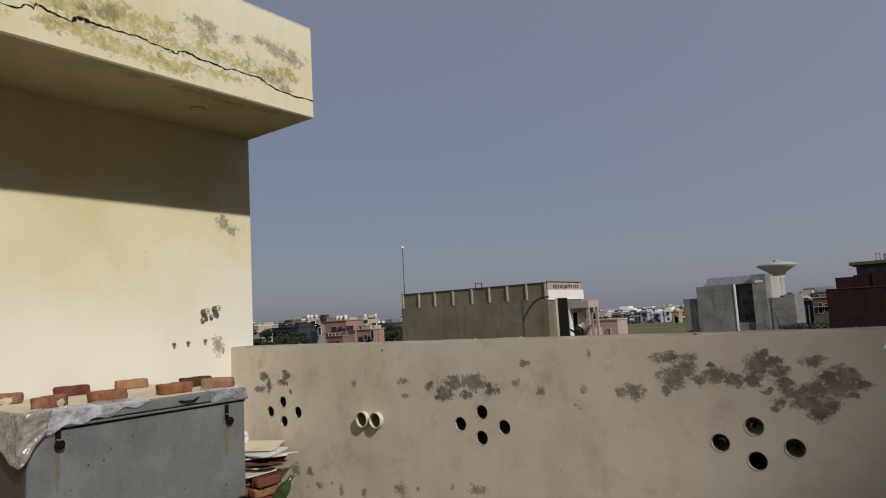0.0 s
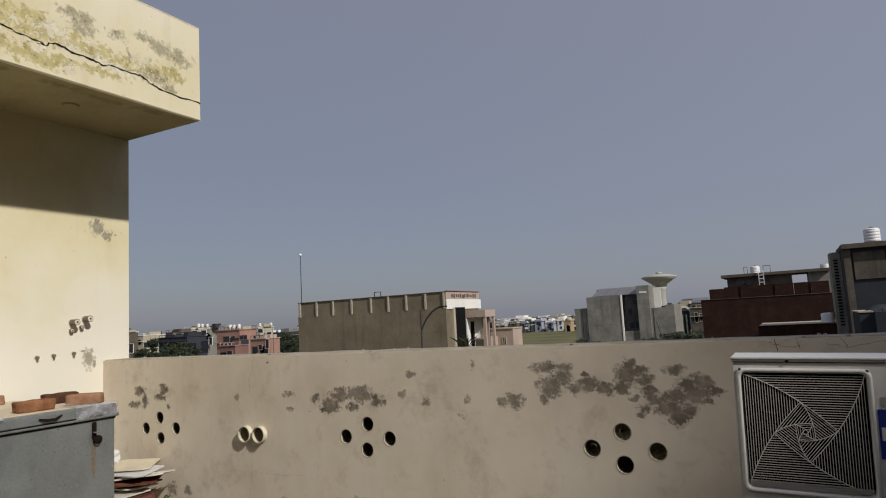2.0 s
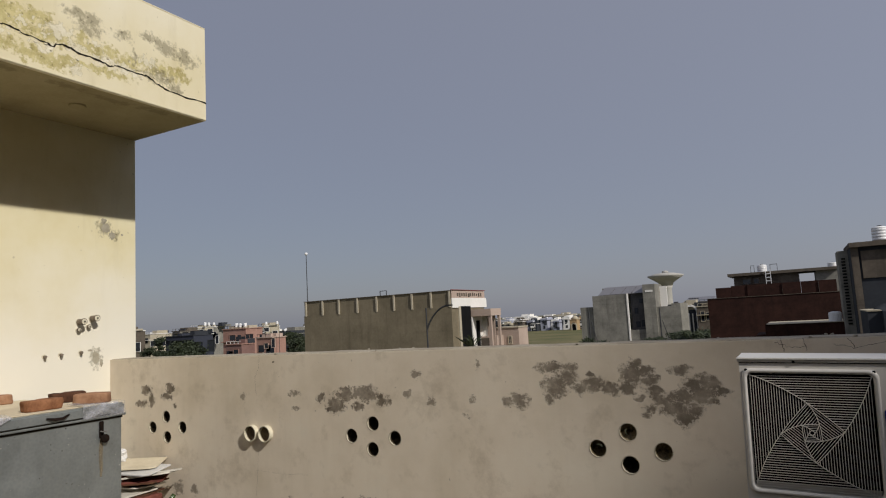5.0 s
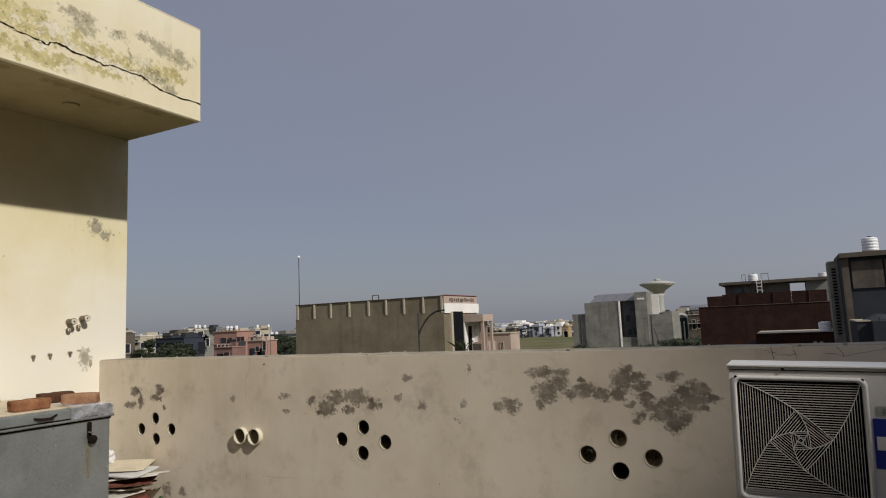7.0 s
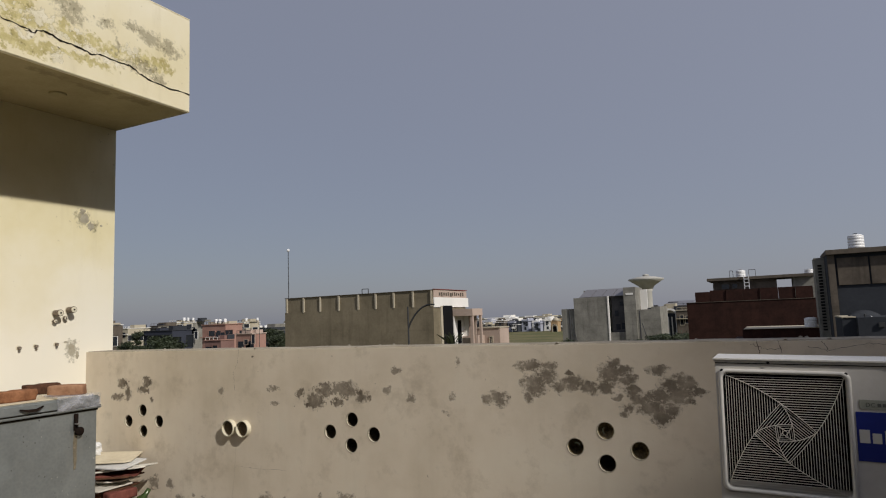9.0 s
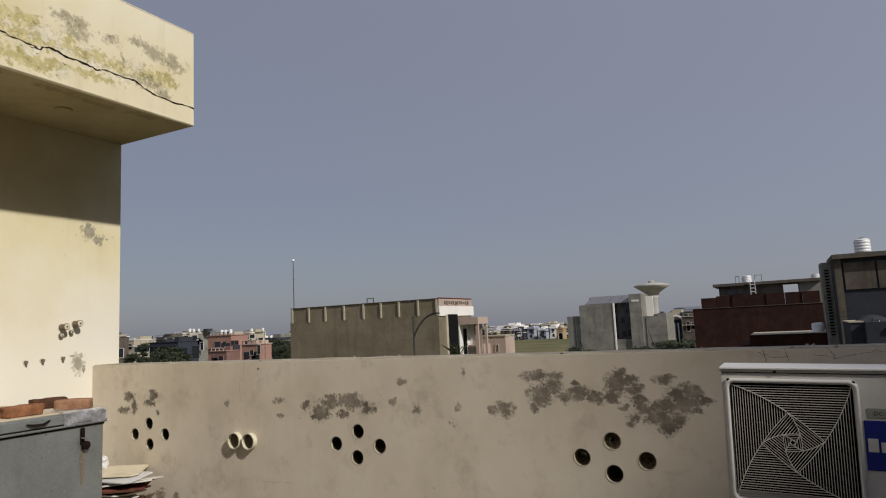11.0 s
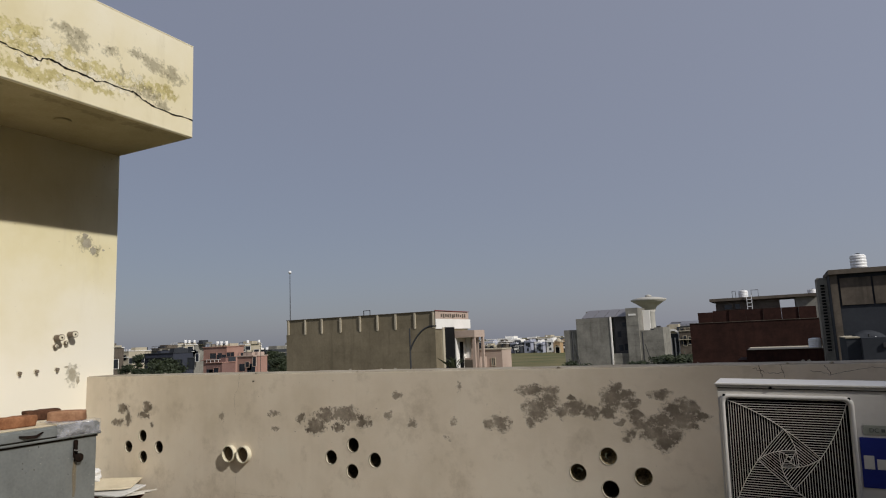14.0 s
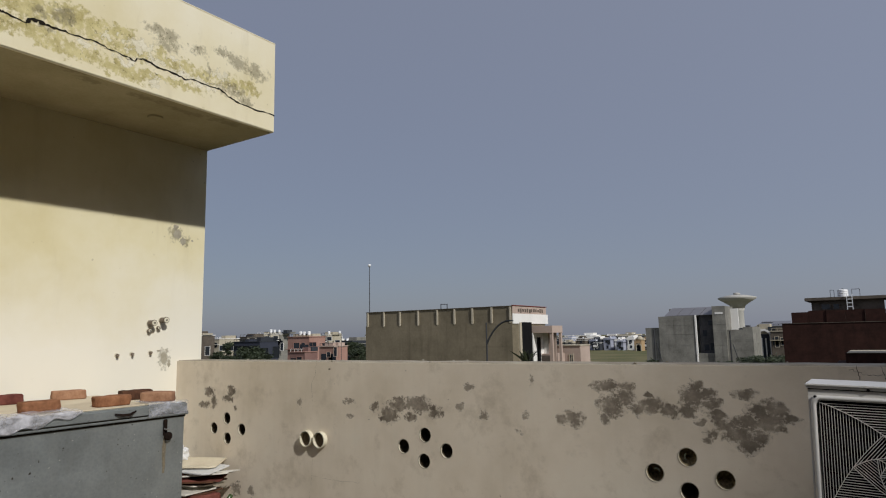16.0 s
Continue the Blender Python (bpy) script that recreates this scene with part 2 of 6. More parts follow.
def yellow_material(name, spots_lichen=(), spots_mould=(), spots_flake=(), axes=(1, 2), pale=False):
    m, nt, p, pos = start_mat(name, 0.9)
    big = noise_node(nt, pos, 1.3, 5.0)
    fine = noise_node(nt, pos, 60.0, 5.0)
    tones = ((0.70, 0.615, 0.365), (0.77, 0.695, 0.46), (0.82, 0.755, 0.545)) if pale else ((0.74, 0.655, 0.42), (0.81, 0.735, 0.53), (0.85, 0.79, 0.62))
    col = ramp_node(nt, big, list(zip((0.30, 0.52, 0.72), tones)))
    h = mth(nt, "MULTIPLY", fine, 0.3)
    grime_map = nt.nodes.new("ShaderNodeMapping")
    grime_map.inputs["Scale"].default_value = (5.0, 5.0, 0.8)
    nt.links.new(pos, grime_map.inputs[0])
    grime = noise_node(nt, grime_map.outputs[0], 1.0, 6.0, 0.65)
    col = mixc(nt, mth(nt, "MULTIPLY", mth(nt, "SUBTRACT", grime, 0.54), 1.6, clamp=True), col, (0.56, 0.48, 0.29))
    specks = mth(nt, "MULTIPLY", mth(nt, "SUBTRACT", noise_node(nt, pos, 21.0, 3.0, 0.5), 0.715), 20.0, clamp=True)
    col = mixc(nt, mth(nt, "MULTIPLY", specks, 0.5), col, (0.34, 0.28, 0.16))
    # Paint whitened below about 2.3 m, putting the sunlit wall's brightness into colour.
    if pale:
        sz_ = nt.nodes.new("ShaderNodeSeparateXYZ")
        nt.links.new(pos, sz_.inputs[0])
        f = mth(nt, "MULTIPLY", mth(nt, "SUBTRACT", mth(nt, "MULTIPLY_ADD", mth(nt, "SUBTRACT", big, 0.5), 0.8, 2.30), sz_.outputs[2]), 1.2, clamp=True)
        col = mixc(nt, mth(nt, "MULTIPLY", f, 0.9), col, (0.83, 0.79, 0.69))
    if spots_lichen:
        mask, n = blobs(nt, pos, spots_lichen, axes, 0.07, 24.0)
        f = ragged(nt, mask, n, 0.08, 1.5, 5.0)
        tone = ramp_node(nt, noise_node(nt, pos, 9.0, 6.0, 0.7), [(0.36, (0.38, 0.315, 0.105)), (0.62, (0.64, 0.56, 0.27))])
        col = mixc(nt, mth(nt, "MULTIPLY", f, 0.85), col, tone)
        chip = noise_node(nt, pos, 30.0, 6.0, 0.7)
        inside = mth(nt, "MULTIPLY", mask, 1.6, clamp=True)
        g_ = mth(nt, "MULTIPLY", mth(nt, "MULTIPLY", mth(nt, "SUBTRACT", chip, 0.575), 14.0, clamp=True), inside)
        col = mixc(nt, mth(nt, "MULTIPLY", g_, 0.65), col, (0.20, 0.165, 0.06))
        k_ = mth(nt, "MULTIPLY", mth(nt, "MULTIPLY", mth(nt, "SUBTRACT", 0.40, chip), 14.0, clamp=True), inside)
        col = mixc(nt, mth(nt, "MULTIPLY", k_, 0.45), col, (0.82, 0.76, 0.60))
        h = mth(nt, "SUBTRACT", h, mth(nt, "MULTIPLY", g_, 0.5))
    if spots_flake:
        mask, n = blobs(nt, pos, spots_flake, axes, 0.09, 24.0)
        f = ragged(nt, mask, n, 0.42, 4.0, 5.5)
        col = mixc(nt, mth(nt, "MULTIPLY", f, 0.60), col, (0.84, 0.79, 0.66))
        h = mth(nt, "SUBTRACT", h, mth(nt, "MULTIPLY", f, 0.9))
        rim = mth(nt, "MULTIPLY", mth(nt, "MULTIPLY", f, mth(nt, "SUBTRACT", 1.0, f)), 1.8, clamp=True)
        col = mixc(nt, rim, col, (0.30, 0.25, 0.12))
    if spots_mould:
        mask, n = blobs(nt, pos, spots_mould, axes, 0.06, 22.0)
        f = ragged(nt, mask, n, 0.16, 1.3, 4.6)
        col = mixc(nt, mth(nt, "MULTIPLY", f, 0.62), col, (0.20, 0.175, 0.115))
        blot = mth(nt, "MULTIPLY", mth(nt, "MULTIPLY", mth(nt, "SUBTRACT", noise_node(nt, pos, 38.0, 5.0, 0.65), 0.57), 12.0, clamp=True), mask)
        col = mixc(nt, mth(nt, "MULTIPLY", blot, 0.7), col, (0.10, 0.085, 0.045))
    nt.links.new(col, p.inputs["Base Color"])
    bump(nt, p, h, 0.3, 0.006)
    return m


def steel_material():
    """Dull spangled galvanised sheet with pale drips, specks and grime."""
    m, nt, p, pos = start_mat("galvanised_steel", 0.48, 0.75)
    sp = nt.nodes.new("ShaderNodeTexVoronoi")
    sp.inputs["Scale"].default_value = 55.0
    nt.links.new(pos, sp.inputs["Vector"])
    big = noise_node(nt, pos, 3.0, 6.0)
    drip_map = nt.nodes.new("ShaderNodeMapping")
    drip_map.inputs["Scale"].default_value = (14.0, 14.0, 1.2)
    nt.links.new(pos, drip_map.inputs[0])
    drip = noise_node(nt, drip_map.outputs[0], 1.0, 6.0)
    col = ramp_node(nt, big, [(0.30, (0.275, 0.298, 0.30)), (0.70, (0.38, 0.405, 0.405))])
    col = mixc(nt, 0.07, col, sp.outputs["Distance"], "OVERLAY")
    col = mixc(nt, mth(nt, "MULTIPLY", mth(nt, "SUBTRACT", drip, 0.5), 1.2, clamp=True), col, (0.42, 0.43, 0.42))
    specks = mth(nt, "MULTIPLY", mth(nt, "SUBTRACT", noise_node(nt, pos, 46.0, 2.0, 0.4), 0.72), 18.0, clamp=True)
    col = mixc(nt, specks, col, (0.07, 0.06, 0.05))
    drops = mth(nt, "MULTIPLY", mth(nt, "SUBTRACT", noise_node(nt, pos, 58.0, 2.0, 0.4), 0.735), 22.0, clamp=True)
    col = mixc(nt, drops, col, (0.70, 0.70, 0.68))
    nt.links.new(col, p.inputs["Base Color"])
    nt.links.new(mth(nt, "MULTIPLY_ADD", big, 0.35, 0.32), p.inputs["Roughness"])
    bump(nt, p, noise_node(nt, pos, 7.0, 4.0), 0.25, 0.012)
    return m


LICHEN = [(1.3, 3.66, 0.6, 0.2), (1.3, 3.40, 0.5, 0.07), (2.95, 3.56, 0.18, 0.06), (3.22, 3.56, 0.16, 0.05), (3.5, 3.56, 0.14, 0.05), (3.3, 3.43, 0.25, 0.03), (3.95, 3.60, 0.12, 0.06), (2.85, 3.66, 0.12, 0.05), (2.22, 3.6, 0.245, 0.111), (2.5, 3.63, 0.234, 0.098), (2.7, 3.61, 0.165, 0.09), (2.13, 3.44, 0.098, 0.065), (2.33, 3.45, 0.161, 0.06), (2.58, 3.42, 0.198, 0.063), (2.9, 3.39, 0.223, 0.058), (3.15, 3.61, 0.057, 0.053), (3.37, 3.58, 0.072, 0.055), (3.79, 3.6, 0.209, 0.059), (3.08, 3.42, 0.116, 0.034), (2.43, 3.39, 0.148, 0.039)]
MOULD = [(3.22, 3.73, 0.123, 0.072), (3.15, 3.79, 0.145, 0.044), (3.72, 3.82, 0.115, 0.048), (3.86, 3.79, 0.15, 0.06), (4.04, 3.77, 0.127, 0.071), (3.79, 3.53, 0.165, 0.059), (3.91, 3.48, 0.085, 0.039), (3.56, 3.63, 0.032, 0.066), (2.47, 3.63, 0.075, 0.062), (2.33, 3.58, 0.049, 0.046), (2.36, 3.5, 0.071, 0.027), (3.47, 3.76, 0.074, 0.047)]
FLAKE = [(2.99, 3.61, 0.127, 0.06), (3.1, 3.53, 0.084, 0.043), (3.52, 3.5, 0.135, 0.042), (2.74, 3.59, 0.066, 0.033), (2.9, 3.47, 0.087, 0.034), (3.32, 3.51, 0.091, 0.04), (3.12, 3.4, 0.065, 0.043), (2.62, 3.5, 0.078, 0.024), (3.68, 3.63, 0.079, 0.048), (3.27, 3.61, 0.059, 0.045)]
M_PARAPET = parapet_material()
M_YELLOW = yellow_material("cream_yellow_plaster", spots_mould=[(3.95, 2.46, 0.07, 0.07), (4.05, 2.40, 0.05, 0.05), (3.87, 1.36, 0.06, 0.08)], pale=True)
M_FASCIA = yellow_material("weathered_yellow_plaster", LICHEN, MOULD, FLAKE)
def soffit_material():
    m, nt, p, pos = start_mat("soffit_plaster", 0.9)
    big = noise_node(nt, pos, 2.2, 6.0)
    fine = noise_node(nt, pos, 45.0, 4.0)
    # Darker than the wall's paint, with the underside's shade put into this colour.
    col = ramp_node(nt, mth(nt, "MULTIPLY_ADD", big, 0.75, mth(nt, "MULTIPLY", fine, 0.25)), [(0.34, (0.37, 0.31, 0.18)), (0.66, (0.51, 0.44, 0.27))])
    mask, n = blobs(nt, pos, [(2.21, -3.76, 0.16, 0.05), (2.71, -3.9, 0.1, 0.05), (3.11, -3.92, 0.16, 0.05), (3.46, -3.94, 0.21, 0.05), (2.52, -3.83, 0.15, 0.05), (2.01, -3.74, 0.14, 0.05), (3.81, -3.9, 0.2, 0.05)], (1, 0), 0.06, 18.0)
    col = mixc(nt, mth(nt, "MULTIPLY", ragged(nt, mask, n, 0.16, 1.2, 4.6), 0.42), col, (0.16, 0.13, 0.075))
    nt.links.new(col, p.inputs["Base Color"])
    bump(nt, p, fine, 0.25, 0.004)
    return m


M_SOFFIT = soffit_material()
M_GREYPATCH = mottled("bare_cement", (0.22, 0.20, 0.16), (0.36, 0.33, 0.27), 12.0, 80.0)
M_CRACK = plain("crack_dark", (0.02, 0.017, 0.012), 1.0)
M_FLOOR = mottled("terrace_concrete", (0.075, 0.063, 0.046), (0.135, 0.112, 0.080), 1.2, 50.0)
M_PVC = mottled("cream_pvc", (0.58, 0.53, 0.40), (0.78, 0.73, 0.58), 9.0, 50.0, 0.45)
M_OLDPVC = mottled("dusty_pvc", (0.30, 0.26, 0.19), (0.66, 0.60, 0.48), 22.0, 90.0, 0.7)
M_STEEL = steel_material()
M_RUST = mottled("rusty_iron", (0.006, 0.005, 0.004), (0.024, 0.013, 0.009), 30.0, 90.0, 0.9, 0.2)
M_GREYIRON = mottled("bare_grey_iron", (0.16, 0.15, 0.14), (0.40, 0.38, 0.36), 40.0, 120.0, 0.4, 0.5)
M_RUSTRUN = mottled("rust_run", (0.20, 0.15, 0.085), (0.34, 0.25, 0.13), 30.0, 90.0, 0.8)
M_RUSTRUN.node_tree.nodes["Principled BSDF"].inputs["Alpha"].default_value = 0.42
M_BRICK = mottled("fired_brick", (0.095, 0.037, 0.024), (0.34, 0.165, 0.095), 18.0, 70.0, 0.9, 0.0, 0.6, 0.005, 0.35)
M_BRICKS = {"red": M_BRICK, "maroon": mottled("dark_red_brick", (0.10, 0.030, 0.024), (0.24, 0.085, 0.065), 14.0, 70.0, 0.9, 0.0, 0.6, 0.005, 0.15),
            "orange": mottled("orange_brick", (0.15, 0.062, 0.030), (0.37, 0.175, 0.090), 16.0, 70.0, 0.9, 0.0, 0.6, 0.005, 0.12),
            "pale": mottled("pale_brick", (0.25, 0.125, 0.070), (0.44, 0.255, 0.155), 16.0, 70.0, 0.9, 0.0, 0.6, 0.005, 0.12),
            "burnt": mottled("burnt_brick", (0.045, 0.022, 0.014), (0.15, 0.070, 0.040), 16.0, 70.0, 0.9, 0.0, 0.6, 0.005, 0.15)}
M_SHEET = mottled("dusty_board", (0.50, 0.42, 0.30), (0.66, 0.58, 0.44), 4.0, 50.0)
M_AC = mottled("ivory_paint", (0.58, 0.555, 0.52), (0.67, 0.645, 0.61), 2.5, 40.0, 0.45, 0.0, 0.05, 0.001)
M_ACRIM = plain("white_plastic", (0.64, 0.62, 0.59), 0.4)
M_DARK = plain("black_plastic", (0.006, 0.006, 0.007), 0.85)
M_SLAT = plain("grey_wire", (0.74, 0.71, 0.66), 0.45)
M_BLUE = plain("blue_sticker", (0.016, 0.028, 0.22), 0.35)
M_STICKER = plain("pale_green_sticker", (0.33, 0.34, 0.29), 0.5)
M_INK = plain("dark_ink", (0.10, 0.11, 0.10), 0.6)
M_TILE = mottled("glazed_tile", (0.62, 0.58, 0.50), (0.78, 0.75, 0.68), 8.0, 60.0, 0.4, 0.0, 0.1, 0.002, 0.2)
M_GREENGLASS = mottled("green_bottle_plastic", (0.016, 0.036, 0.010), (0.060, 0.095, 0.030), 14.0, 60.0, 0.2)
M_BAG = plain("white_plastic_bag", (0.70, 0.70, 0.70), 0.3)
M_CEMENT_A = weathered("olive_cement", (0.15, 0.126, 0.085), (0.235, 0.198, 0.137), 0.4, (0.085, 0.071, 0.048))
M_CEMENT_P = mottled("pale_cement", (0.36, 0.32, 0.24), (0.46, 0.41, 0.32), 0.6, 4.0)
M_SLATE = mottled("slate_screen", (0.045, 0.045, 0.050), (0.095, 0.092, 0.095), 0.5, 4.0)
M_WHITE = mottled("white_wall", (0.68, 0.66, 0.62), (0.80, 0.78, 0.74), 0.3, 5.0)
M_MAROON = weathered("maroon_brickwork", (0.020, 0.009, 0.007), (0.046, 0.020, 0.015), 0.9, (0.012, 0.007, 0.006), 2.0)
M_GREYC = weathered("grey_cement", (0.15, 0.143, 0.125), (0.28, 0.268, 0.235), 0.5, (0.075, 0.070, 0.060))
M_DGREY = mottled("dark_grey_paint", (0.030, 0.033, 0.040), (0.048, 0.052, 0.060), 0.4, 5.0)
M_BROWN = weathered("brown_render", (0.075, 0.062, 0.050), (0.140, 0.117, 0.093), 0.6, (0.045, 0.038, 0.032))
M_PINK = mottled("pink_wall", (0.29, 0.165, 0.13), (0.38, 0.23, 0.185), 0.4, 5.0)
M_PEACH = mottled("peach_wall", (0.37, 0.285, 0.235), (0.47, 0.37, 0.31), 0.4, 5.0)
M_GLASS = plain("dark_window", (0.03, 0.035, 0.045), 0.15)
M_TANK = mottled("white_tank_plastic", (0.66, 0.66, 0.66), (0.80, 0.80, 0.80), 1.5, 20.0, 0.45)
M_IRON = plain("dark_iron", (0.05, 0.05, 0.052), 0.6, 0.3)
M_PANEL = plain("solar_glass", (0.17, 0.165, 0.175), 0.3)
M_GROUND = mottled("dry_grass_ground", (0.060, 0.078, 0.025), (0.20, 0.165, 0.085), 0.06, 0.8)
M_TOWER = mottled("tower_concrete", (0.33, 0.32, 0.29), (0.45, 0.435, 0.40), 0.2, 2.0)
M_LEAF = mottled("leaf_green", (0.010, 0.017, 0.006), (0.030, 0.042, 0.013), 0.6, 6.0, 0.7)
M_BARK = mottled("bark", (0.07, 0.05, 0.035), (0.13, 0.10, 0.07), 4.0, 30.0)
M_COLOURS = {"white": M_WHITE, "pink": M_PINK, "peach": M_PEACH, "grey": M_GREYC, "dark": M_DGREY, "brown": M_BROWN, "cream": M_CEMENT_P,
             "pale_blue": plain("pale_blue_wall", (0.36, 0.375, 0.45), 0.8), "blue": plain("blue_wall", (0.045, 0.050, 0.068), 0.8), "mauve": mottled("shaded_pink_wall", (0.17, 0.098, 0.085), (0.24, 0.145, 0.125), 0.4, 5.0), "ochre": plain("ochre_wall", (0.42, 0.29, 0.16), 0.8)}


# ---- mesh helpers ----
def add_box(bm, x0, x1, y0, y1, z0, z1, bev=0.0):
    r = bmesh.ops.create_cube(bm, size=1.0)
    for v in r["verts"]:
        v.co = Vector(((x0 + x1) / 2 + v.co.x * (x1 - x0), (y0 + y1) / 2 + v.co.y * (y1 - y0), (z0 + z1) / 2 + v.co.z * (z1 - z0)))
    if bev:
        edges = list({e for v in r["verts"] for e in v.link_edges})
        bmesh.ops.bevel(bm, geom=edges, offset=bev, segments=2, affect="EDGES")
    return bm


def box(x0, x1, y0, y1, z0, z1, bev=0.0):
    return add_box(bmesh.new(), x0, x1, y0, y1, z0, z1, bev)


def add_tube(bm, p, q, r0, r1=None, n=12, caps=True):
    p, q = Vector(p), Vector(q)
    m = Matrix.Translation((p + q) / 2) @ (q - p).to_track_quat("Z", "Y").to_matrix().to_4x4()
    bmesh.ops.create_cone(bm, cap_ends=caps, segments=n, radius1=r0, radius2=r0 if r1 is None else r1, depth=(q - p).length, matrix=m)
    return bm


def tube(p, q, r0, r1=None, n=12):
    return add_tube(bmesh.new(), p, q, r0, r1, n)


def lathe(profile, n=32):
    """A body of revolution about z from (radius, height) pairs."""
    bm = bmesh.new()
    rings = []
    for r, z in profile:
        rings.append([bm.verts.new((r * math.cos(i / n * math.tau), r * math.sin(i / n * math.tau), z)) for i in range(n)])
    for a, b in zip(rings, rings[1:]):
        for i in range(n):
            f = bm.faces.new((a[i], a[(i + 1) % n], b[(i + 1) % n], b[i]))
            f.smooth = True
    bm.faces.new(rings[0][::-1]), bm.faces.new(rings[-1])
    return bm


def part(name, bm, mat, parent=None, label="", loc=None, smooth=False):
    me = bpy.data.meshes.new(name)
    if smooth:
        for f in bm.faces:
            f.smooth = True
    bm.to_mesh(me)
    bm.free()
    me.materials.append(mat)
    ob = new(name, me)
    if parent:
        ob.parent = parent
    if loc:
        ob.location = loc
    if label:
        tagged(ob, label)
    return ob


def thing(name, label, category, m=None, group="", kind=""):
    ob = new(name)
    if m is not None:
        ob.matrix_basis = m
    return tagged(ob, label, category, group, kind)


def solid(name, bm, mat, label, category, group="", kind=""):
    return tagged(part(name, bm, mat), label, category, group, kind)


def structure(name, bm, mat, label, category):
    return tagged(part(name, bm, mat), label, category, "", "structure")


def ribbon(points, widths, n):
    """A thin strip along points, facing n, as wide as given: a crack."""
    bm = bmesh.new()
    n = Vector(n)
    prev = None
    pts = [Vector(p) for p in points]
    for i, p in enumerate(pts):
        d = (pts[min(i + 1, len(pts) - 1)] - pts[max(i - 1, 0)]).normalized()
        side = d.cross(n) * widths[i] / 2
        pair = [bm.verts.new(p + side), bm.verts.new(p - side)]
        if prev:
            bm.faces.new((prev[0], prev[1], pair[1], pair[0]))
        prev = pair
    return bm


def jagged(knots, steps, amp, axis, rnd):
    out = []
    for a, b in zip(knots, knots[1:]):
        a, b = Vector(a), Vector(b)
        for i in range(steps):
            p = a.lerp(b, i / steps)
            p += Vector(axis) * rnd.uniform(-amp, amp)
            out.append(p)
    out.append(Vector(knots[-1]))
    return out


# ---- the terrace ----
GROUND = -7.0
EX, EY, EZ = 0.44, 0.52, 1.51
WALL_X, EDGE_Y, TOP = -4.725, 4.0, 1.337
FX, SOFFIT, CAN_TOP = -3.795, 3.29, 4.10
rnd = random.Random(4)

structure("floor", box(-4.73, 6.5, -3.2, 4.0, -0.25, 0.0), M_FLOOR, "dusty brown concrete terrace floor", "floor")
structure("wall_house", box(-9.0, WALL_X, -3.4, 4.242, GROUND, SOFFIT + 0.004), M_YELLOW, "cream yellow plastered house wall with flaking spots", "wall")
structure("wall_storey", box(WALL_X, 6.74, -3.4, 4.22, GROUND, -0.25), M_PARAPET, "beige plastered storey below the terrace", "wall")
# Unseen closing wall, made high and grey to hold back skylight.
structure("wall_back", box(WALL_X, 6.5, -3.4, -3.2, 0.0, 6.2), M_GREYPATCH, "unseen grey cement wall closing the terrace and cutting skylight", "wall")
# Two unseen dark walls added to block sun and sky from the right.
structure("wall_sun_blocker", box(18.0, 18.4, -25.0, 30.0, GROUND, 15.1), M_MAROON, "unseen dark maroon wall added to shade the terrace", "wall")
structure("wall_shade_block", box(18.41, 19.0, -2.70, 9.0, GROUND, 19.0), M_MAROON, "unseen dark maroon block added to shade the parapet", "wall")
# Unseen side wall, made high enough to block the low sky.
structure("wall_side", box(6.5, 6.74, -3.4, 4.23, 0.0, 3.1), M_GREYPATCH, "unseen grey cement side wall cutting low skylight", "wall")

canopy = thing("roof_canopy", "weathered cream yellow concrete roof canopy with a long crack", "canopy", kind="structure")
part("fascia", box(FX - 0.03, FX, -3.4, 4.242, SOFFIT, CAN_TOP, 0.006), M_FASCIA, canopy, "peeling yellow fascia with lichen and mould")
part("soffit", box(-9.0, FX - 0.03, -3.4, 4.240, SOFFIT + 0.002, SOFFIT + 0.16), M_SOFFIT, canopy, "cream soffit with shade in its colour")
part("end_band", box(-9.0, FX - 0.03, 4.10, 4.242, SOFFIT + 0.16, CAN_TOP), M_FASCIA, canopy)
part("coping", box(FX - 0.16, FX - 0.002, -3.4, 4.240, CAN_TOP, CAN_TOP + 0.006), M_FASCIA, canopy)
for cx, cy in ((-4.235, 3.40),):
    part("light_cover", lathe([(0.055, -0.012), (0.06, -0.004), (0.06, 0.006)], 24), M_SOFFIT, canopy, "round painted ceiling plate", (cx, cy, SOFFIT))
knots = [(FX, y, z) for y, z in ((0.2, 3.40), (1.4, 3.44), (1.85, 3.464), (1.96, 3.468), (1.98, 3.505), (2.03, 3.494), (2.04, 3.531), (2.11, 3.504), (2.16, 3.496), (2.25, 3.488), (2.27, 3.521), (2.33, 3.525), (2.41, 3.517), (2.50, 3.521), (2.61, 3.520), (2.64, 3.527), (2.76, 3.511), (2.90, 3.495), (2.96, 3.489), (2.98, 3.519), (3.04, 3.526), (3.13, 3.506), (3.27, 3.504), (3.37, 3.483), (3.43, 3.509), (3.62, 3.499), (3.67, 3.511), (3.76, 3.470), (3.85, 3.443), (4.03, 3.439), (4.238, 3.442))]
pts = jagged(knots, 5, 0.0055, (0, 0, 1), rnd)
pts = [p + Vector((0.0025, 0, 0)) for p in pts]
part("crack", ribbon(pts, [rnd.uniform(0.005, 0.022) * (1.7 if 2.25 < p.y < 2.45 else 1.0 if p.y > 1.9 else 0.5) * (0.5 + 1.0 * abs(noise.noise(Vector((p.y * 5, 0, 0))))) for p in pts], (1, 0, 0)), M_CRACK, canopy, "black open crack")
